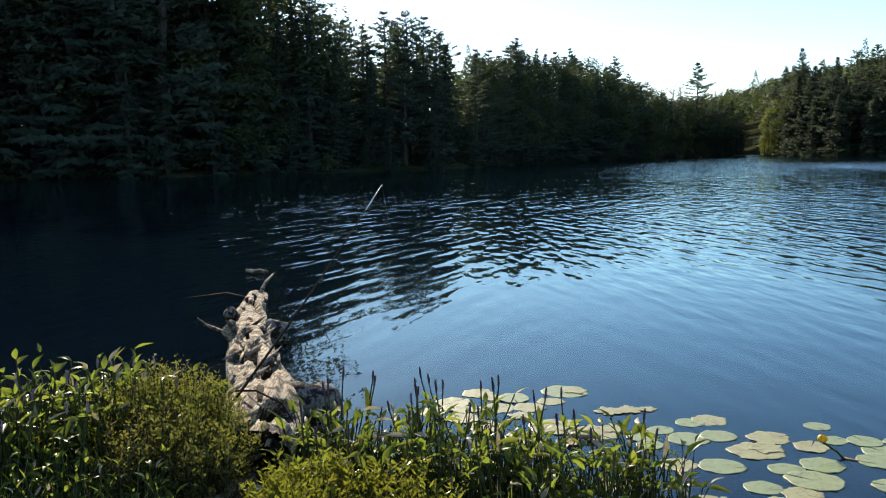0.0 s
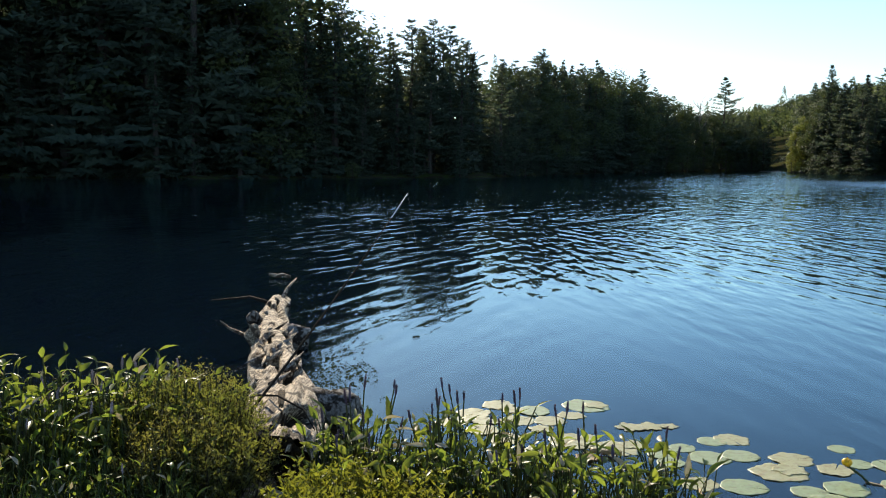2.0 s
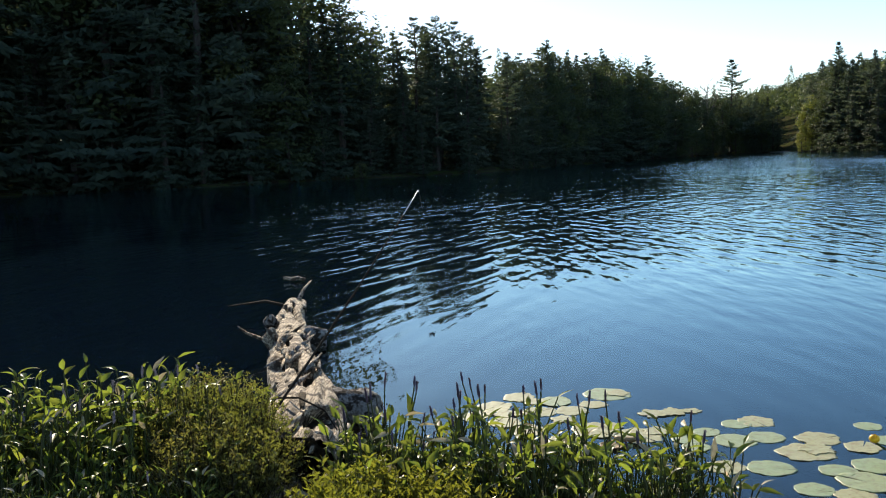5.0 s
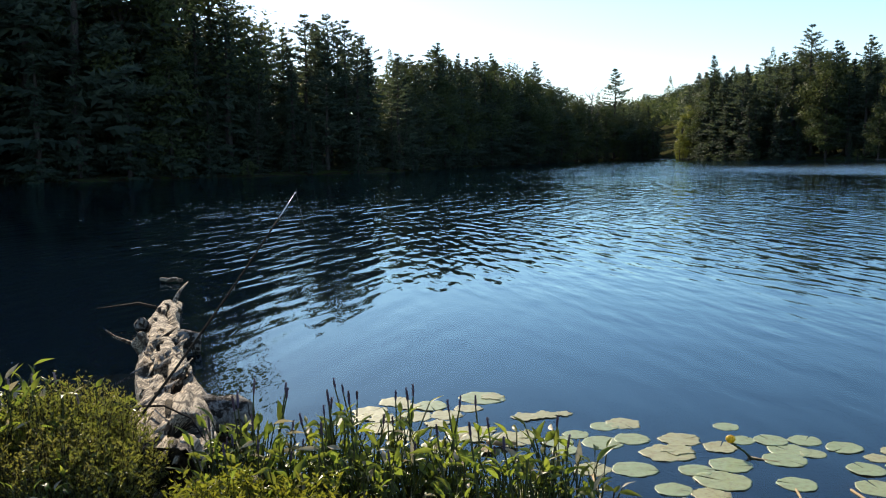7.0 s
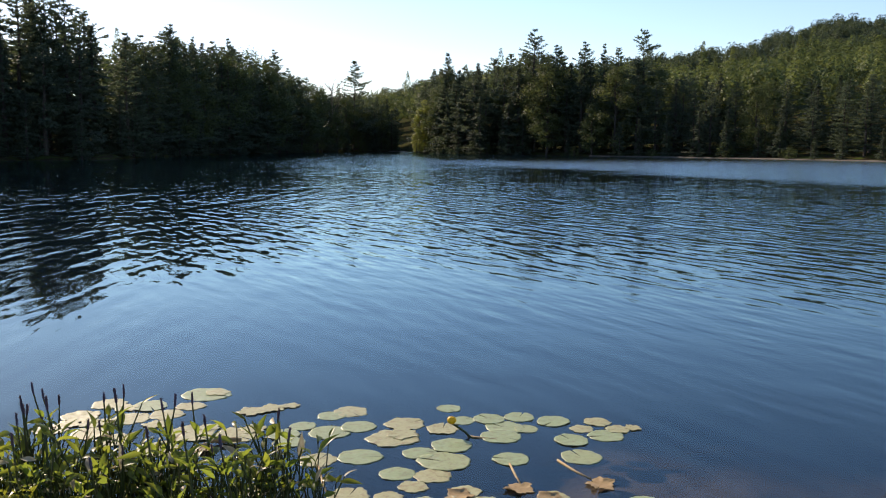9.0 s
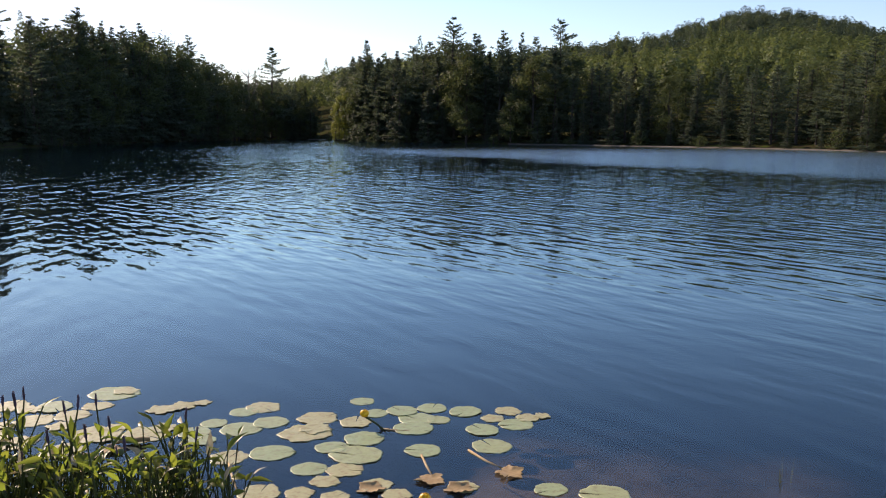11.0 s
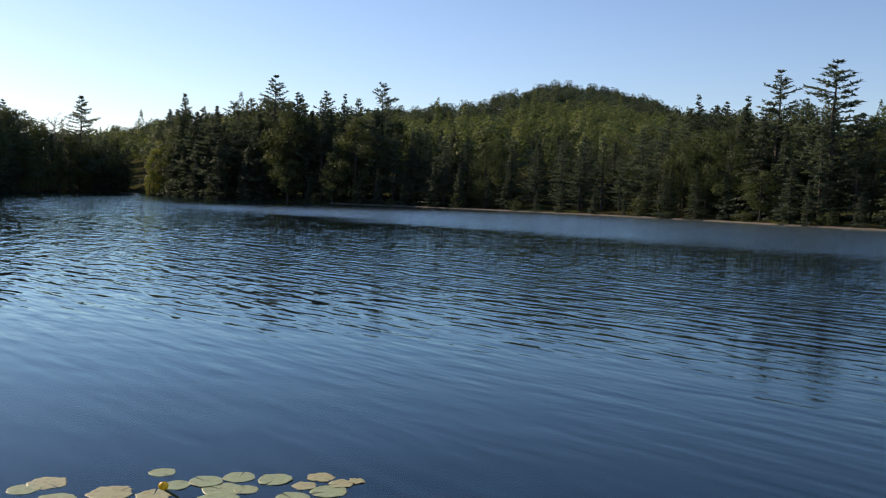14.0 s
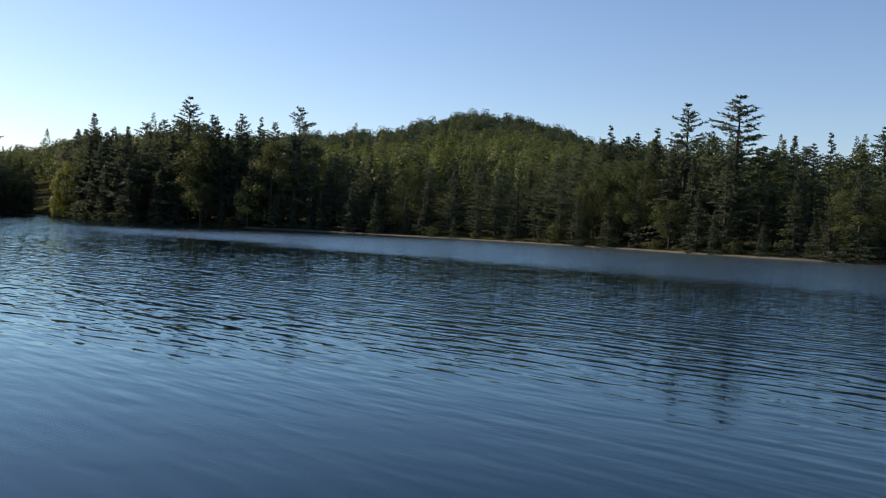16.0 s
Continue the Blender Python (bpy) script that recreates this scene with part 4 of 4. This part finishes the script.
for pts in (((2.05, 3.90), (2.01, 3.75), (1.98, 3.62)), ((2.30, 3.86), (2.31, 3.70), (2.34, 3.54)), ((1.15, 4.22), (1.12, 4.0), (1.10, 3.8)), ((2.02, 4.36), (2.1, 4.3), (2.22, 4.22))):
    stem = thing("lily_stalk", (0, 0, 0), "bare pale lily stalk trailing at the water surface", "stalk")
    part("stalk", Geo().tube([(x, y, 0.004 - 0.004 * i) for i, (x, y) in enumerate(pts)], [0.006, 0.006, 0.005], 6), M_DEAD, stem, "", True)


# ---- pickerelweed and shrubs ----
def weed_leaf(foot, way, length, width, droop, roll):
    """A lance-shaped blade, folded on its rib and bent at the tip."""
    g = Geo()
    way = way.normalized()
    side = way.cross(Vector((0, 0, 1)))
    side = side.normalized() if side.length > 0.05 else Vector((1, 0, 0))
    side = (Matrix.Rotation(roll, 3, way) @ side).normalized()
    up = side.cross(way)
    p = Vector(foot)
    d = way.copy()
    for i, w in enumerate((0.10, 0.82, 1.0, 0.86, 0.58, 0.28, 0.02)):
        g.v += [p - side * (width / 2 * w) + up * (0.22 * width * w), p.copy(), p + side * (width / 2 * w) + up * (0.22 * width * w)]
        if i == 0:
            g.v[0] -= d * 0.10 * length
            g.v[2] -= d * 0.10 * length
        d = (d - up * (droop * 0.16)).normalized()
        p = p + d * (length / 6)
    for i in range(6):
        a = 3 * i
        g.f += [(a, a + 1, a + 4, a + 3), (a + 1, a + 2, a + 5, a + 4)]
    return g


def pickerelweed(seed, count, tall, flowers=0, leaf=1.0):
    """A clump of stalks, each with one glossy blade, some with a seed spike."""
    r = random.Random(seed)
    root = thing("pickerelweed", (0, 0, 0))
    for i in range(count):
        a = r.uniform(0, 6.28)
        h = tall * r.uniform(0.18, 1.0) ** 0.85
        lean = r.uniform(0.05, 0.55)
        foot = Vector((r.uniform(-0.05, 0.05), r.uniform(-0.05, 0.05), -0.12))
        top = foot + Vector((math.cos(a) * lean * h, math.sin(a) * lean * h, h + 0.12))
        mid = foot.lerp(top, 0.5) + Vector((-math.cos(a), -math.sin(a), 0)) * lean * h * 0.18
        stem = part("stalk", Geo().tube([foot, mid, top], [0.0045, 0.004, 0.003], 5, False), M_STALK, root, "", True)
        way = Vector((math.cos(a), math.sin(a), r.uniform(-0.3, 2.2)))
        part("leaf", weed_leaf(top, way, leaf * r.uniform(0.065, 0.128), (1.4 * leaf - 0.36) * r.uniform(0.022, 0.042), r.uniform(0.1, 1.3), r.uniform(-1.1, 1.1)), M_DRY if (dry := r.random() < 0.09) else M_WEED, stem, "dried pale leaf" if dry else "", True)
    for i in range(flowers):
        a = r.uniform(0, 6.28)
        h = tall * r.uniform(1.06, 1.2)
        foot = Vector((r.uniform(-0.04, 0.04), r.uniform(-0.04, 0.04), -0.12))
        top = Vector((foot.x + math.cos(a) * 0.05, foot.y + math.sin(a) * 0.05, h))
        stem = part("stalk", Geo().tube([foot, foot.lerp(top, 0.55) + Vector((0.012, 0, 0)), top], [0.005, 0.0045, 0.0035], 5, False), M_STALK, root, "", True)
        part("flower_spike", spike_geo(r, top, Vector((math.cos(a) * 0.12, math.sin(a) * 0.12, 1)).normalized(), r.uniform(0.055, 0.085)), M_SPIKE, stem, "violet-brown seed spike")
    return root


def spike_geo(r, foot, way, length):
    g = Geo()
    g.tube([foot + way * (length * k) for k in (0, 0.15, 0.5, 0.85, 1.0)], [0.0025, 0.0052, 0.0056, 0.0042, 0.0012], 6)
    for _ in range(46):
        k = r.uniform(0.05, 0.95)
        d = rand_dir(r, 0.3)
        d = (d - way * d.dot(way)).normalized()
        g.blade(foot + way * (length * k), (d + way * 0.5).normalized(), way.cross(d).normalized(), r.uniform(0.007, 0.013), 0.005, 0.2)
    return g


def flowering_stalk(seed, tall, count=1, bloom=None, label="violet-brown seed spike"):
    r = random.Random(seed)
    root = thing("pickerelweed", (0, 0, 0))
    for _ in range(count):
        a = r.uniform(0, 6.28)
        top = Vector((math.cos(a) * 0.03, math.sin(a) * 0.03, tall))
        stem = part("stalk", Geo().tube([(0, 0, -0.12), (0.015 * math.cos(a + 2), 0.015 * math.sin(a + 2), tall * 0.55), top], [0.0055, 0.005, 0.0035], 5, False), M_STALK, root, "", True)
        part("flower_spike", spike_geo(r, top, Vector((math.cos(a) * 0.1, math.sin(a) * 0.1, 1)).normalized(), r.uniform(0.05, 0.072) * (0.85 if bloom else 1.0)), bloom or M_SPIKE, stem, label)
        part("leaf", weed_leaf((0.0, 0.0, tall * 0.72), Vector((math.cos(a + 1), math.sin(a + 1), 1.3)), 0.11, 0.035, 0.4, 0.2), M_WEED, stem, "", True)
    return root


WEEDS = [pickerelweed(60 + i, 8 + i % 3, 0.39, 0, 0.9) for i in range(8)]
BANKWEEDS = [pickerelweed(70 + i, 11, 0.50, 0, 0.80) for i in range(6)]
TALLWEEDS = [pickerelweed(80 + i, 5, 0.40, 1) for i in range(3)]
STALKS = [flowering_stalk(90 + i, 0.42) for i in range(4)]
BLOOMS = [flowering_stalk(96 + i, 0.42, 1, M_BLOOM, "pale violet flower spike") for i in range(3)]


def set_weed(kind, x, y, z, s, bank):
    m = placed(x, y, z, rnd.uniform(0, 6.28), s, s * rnd.uniform(0.9, 1.1), rnd.uniform(0, 0.12), rnd.uniform(0, 6.28))
    if kind.name in used:
        ob = copy_thing(kind, m)
        ob.matrix_basis = m
    else:
        used.add(kind.name)
        kind.matrix_basis = m
        ob = kind
    where = "on the bank beside the log" if bank else "standing in the shallows"
    what = "pickerelweed with a pale violet bloom" if kind in BLOOMS else "spiked pickerelweed with violet-brown seed heads" if kind not in WEEDS + BANKWEEDS else "glossy green pickerelweed clump"
    tagged(ob, what + " " + where, "water plant", "pickerelweed on the bank" if bank else "pickerelweed in the shallows")


def fill_weeds():
    r = random.Random(17)
    n = 0
    while n < 140:
        x = r.uniform(-0.68, 1.08)
        back = 4.2 if x < 0.3 else 4.2 - 0.65 * (x - 0.3)
        y = r.uniform(3.56 if x < 0.1 else 3.45, back)
        if r.random() > (1.0 if x < 0.35 else 1.05 - 1.0 * (x - 0.1)):
            continue
        set_weed(r.choice(WEEDS if r.random() < 0.88 else TALLWEEDS), x, y, 0.0, r.uniform(0.72, 1.08), False)
        n += 1
    n = 0
    while n < 150:
        x = r.uniform(-2.7, -1.2)
        y = r.uniform(3.3, 4.6 if x > -1.95 else 4.25)
        if x > -0.36 * y - 0.02:
            continue
        z = 0.05
        set_weed(r.choice(BANKWEEDS if r.random() < 0.85 else BLOOMS), x, y, z, r.uniform(0.86, 1.16) * (1.0 if y > 3.7 else 0.6), True)
        n += 1
    for _ in range(26):
        set_weed(r.choice(BANKWEEDS), r.uniform(-1.72, -1.14), r.uniform(3.30, 3.72), 0.04, r.uniform(0.5, 0.72), True)
    for _ in range(18):
        set_weed(r.choice(BANKWEEDS), r.uniform(-1.75, -1.22), r.uniform(3.9, 4.5), 0.05, r.uniform(0.95, 1.12), True)
    for k, (x, y) in enumerate(SPIKES):
        set_weed(STALKS[k % 4], x, y, 0.0, r.uniform(0.95, 1.08), False)
    for k, (x, y) in enumerate(BANK_SPIKES):
        set_weed(BLOOMS[k % 3], x, y, 0.04, r.uniform(1.02, 1.16), True)


SPIKES = [(-0.40, 4.44), (-0.40, 4.24), (-0.09, 4.54), (-0.05, 4.54), (-0.02, 4.36), (0.17, 4.29), (0.27, 4.19), (-0.21, 4.05), (-0.17, 4.18), (0.08, 3.93),
          (0.43, 4.00), (0.45, 3.95), (0.52, 3.94), (0.59, 3.75), (0.60, 3.47), (0.27, 3.96), (0.35, 3.56), (0.48, 3.47)]
BANK_SPIKES = [(-1.96, 3.97), (-1.91, 4.19), (-1.91, 4.37), (-1.87, 4.56), (-1.74, 4.58), (-1.63, 4.48), (-1.51, 4.60), (-1.98, 3.87), (-1.95, 4.08), (-1.28, 4.26), (-1.86, 4.18)]
fill_weeds()


def shrub(seed, x, y, z, tall, wide, material, label, leaves, leaf):
    """A low bush of many upright twigs set with small leaves."""
    r = random.Random(seed)
    root = thing("shrub", (x, y, z), label, "shrub", "low shrubs on the bank")
    wood, green = Geo(), Geo()
    for _ in range(int(leaves / 26)):
        a, q = r.uniform(0, 6.28), math.sqrt(r.random())
        foot = Vector((math.cos(a) * q * wide * 0.45, math.sin(a) * q * wide * 0.45, -0.13))
        h = tall * (1 - 0.30 * q * q) * r.uniform(0.45, 1.08)
        top = Vector((math.cos(a) * q * wide + r.uniform(-0.05, 0.05), math.sin(a) * q * wide + r.uniform(-0.05, 0.05), h))
        mid = foot.lerp(top, 0.5) + Vector((r.uniform(-0.07, 0.07), r.uniform(-0.07, 0.07), 0.03))
        wood.tube([foot, mid, top], [0.0032, 0.0022, 0.001], 4, False)
        for _ in range(26):
            k = r.uniform(0.22, 1.0) ** 0.5
            p = foot.lerp(mid, k * 2) if k < 0.5 else mid.lerp(top, k * 2 - 1)
            way = (rand_dir(r, 0.3) + Vector((0, 0, r.uniform(0.2, 1.3)))).normalized()
            p = p + rand_dir(r, 0.6) * r.uniform(0, 0.02)
            green.blade(p, way, way.cross(rand_dir(r, 1.0)).normalized(), leaf * r.uniform(0.5, 1.45), leaf * r.uniform(0.24, 0.46), 0.2)
    part("wood", wood, M_TWIG, root)
    part("foliage", green, material, root)


for i, (x, y, tall) in enumerate(((-1.47, 4.32, 0.57), (-1.26, 4.24, 0.54), (-1.36, 4.00, 0.55), (-1.20, 4.02, 0.50), (-1.48, 4.10, 0.57), (-1.32, 3.76, 0.48), (-1.17, 3.74, 0.44),
                                  (-1.40, 4.42, 0.54), (-1.12, 3.90, 0.40))):
    shrub(200 + i, x, y, 0.05, tall * 0.93, 0.27, M_SHRUB, "olive-green small-leaved shrub on the bank beside the log", 4600, 0.023)
for i, (x, y, tall) in enumerate(((-0.68, 3.46, 0.34), (-0.52, 3.46, 0.38), (-0.36, 3.44, 0.37), (-0.20, 3.40, 0.34), (-0.58, 3.24, 0.34), (-0.38, 3.20, 0.34), (-0.05, 3.28, 0.30))):
    shrub(300 + i, x, y, 0.02, tall, 0.17, M_LIME, "lime-yellow low shrub at the edge of the water", 1300, 0.033)

def sedge_tuft(seed, x, y, z):
    """Thin arching blades from one root, some of them dry."""
    r = random.Random(seed)
    root = thing("sedge_tuft", (x, y, z), "thin arching green and straw-coloured sedge on the bank", "grass", "sedge on the bank")
    for name, count, material, label in (("grass", 22, M_WEED, ""), ("dry_grass", 9, M_DRY, "straw-coloured dry grass")):
        g = Geo()
        for _ in range(count):
            a, ln, bow = r.uniform(0, 6.28), r.uniform(0.16, 0.36), r.uniform(0.25, 1.1)
            way = Vector((math.cos(a), math.sin(a), 0))
            side = Vector((-way.y, way.x, 0))
            foot = Vector((r.uniform(-0.04, 0.04), r.uniform(-0.04, 0.04), -0.12))
            n = len(g.v)
            for i in range(6):
                u = i / 5
                p = foot + way * (ln * bow * u * u * 0.7) + Vector((0, 0, (ln + 0.1) * (u - 0.35 * bow * u * u)))
                w = 0.0032 * (1 - u) ** 0.6 + 0.0004
                g.v += [p - side * w, p + side * w]
            for i in range(5):
                b = n + 2 * i
                g.f.append((b, b + 1, b + 3, b + 2))
        part(name, g, material, root, label)


r_sedge = random.Random(44)
for i in range(24):
    sedge_tuft(400 + i, r_sedge.uniform(-2.3, -1.1), r_sedge.uniform(3.28, 3.95), 0.06)
for i in range(8):
    sedge_tuft(440 + i, r_sedge.uniform(-0.6, 0.7), r_sedge.uniform(3.3, 3.7), 0.02)

tuft = thing("grass_tuft", (3.47, 2.84, 0), "thin grass blades poking out of the shallow water", "grass")
for i in range(5):
    g = Geo().blade(Vector((0.02 * i - 0.05, 0.015 * (i % 3), -0.06)), Vector((0.06 * (i - 2), 0.02, 1)).normalized(), Vector((1, 0.3 * i, 0)).normalized(), 0.14 + 0.03 * (i % 3), 0.006)
    part("blade", g, M_STALK, tuft)
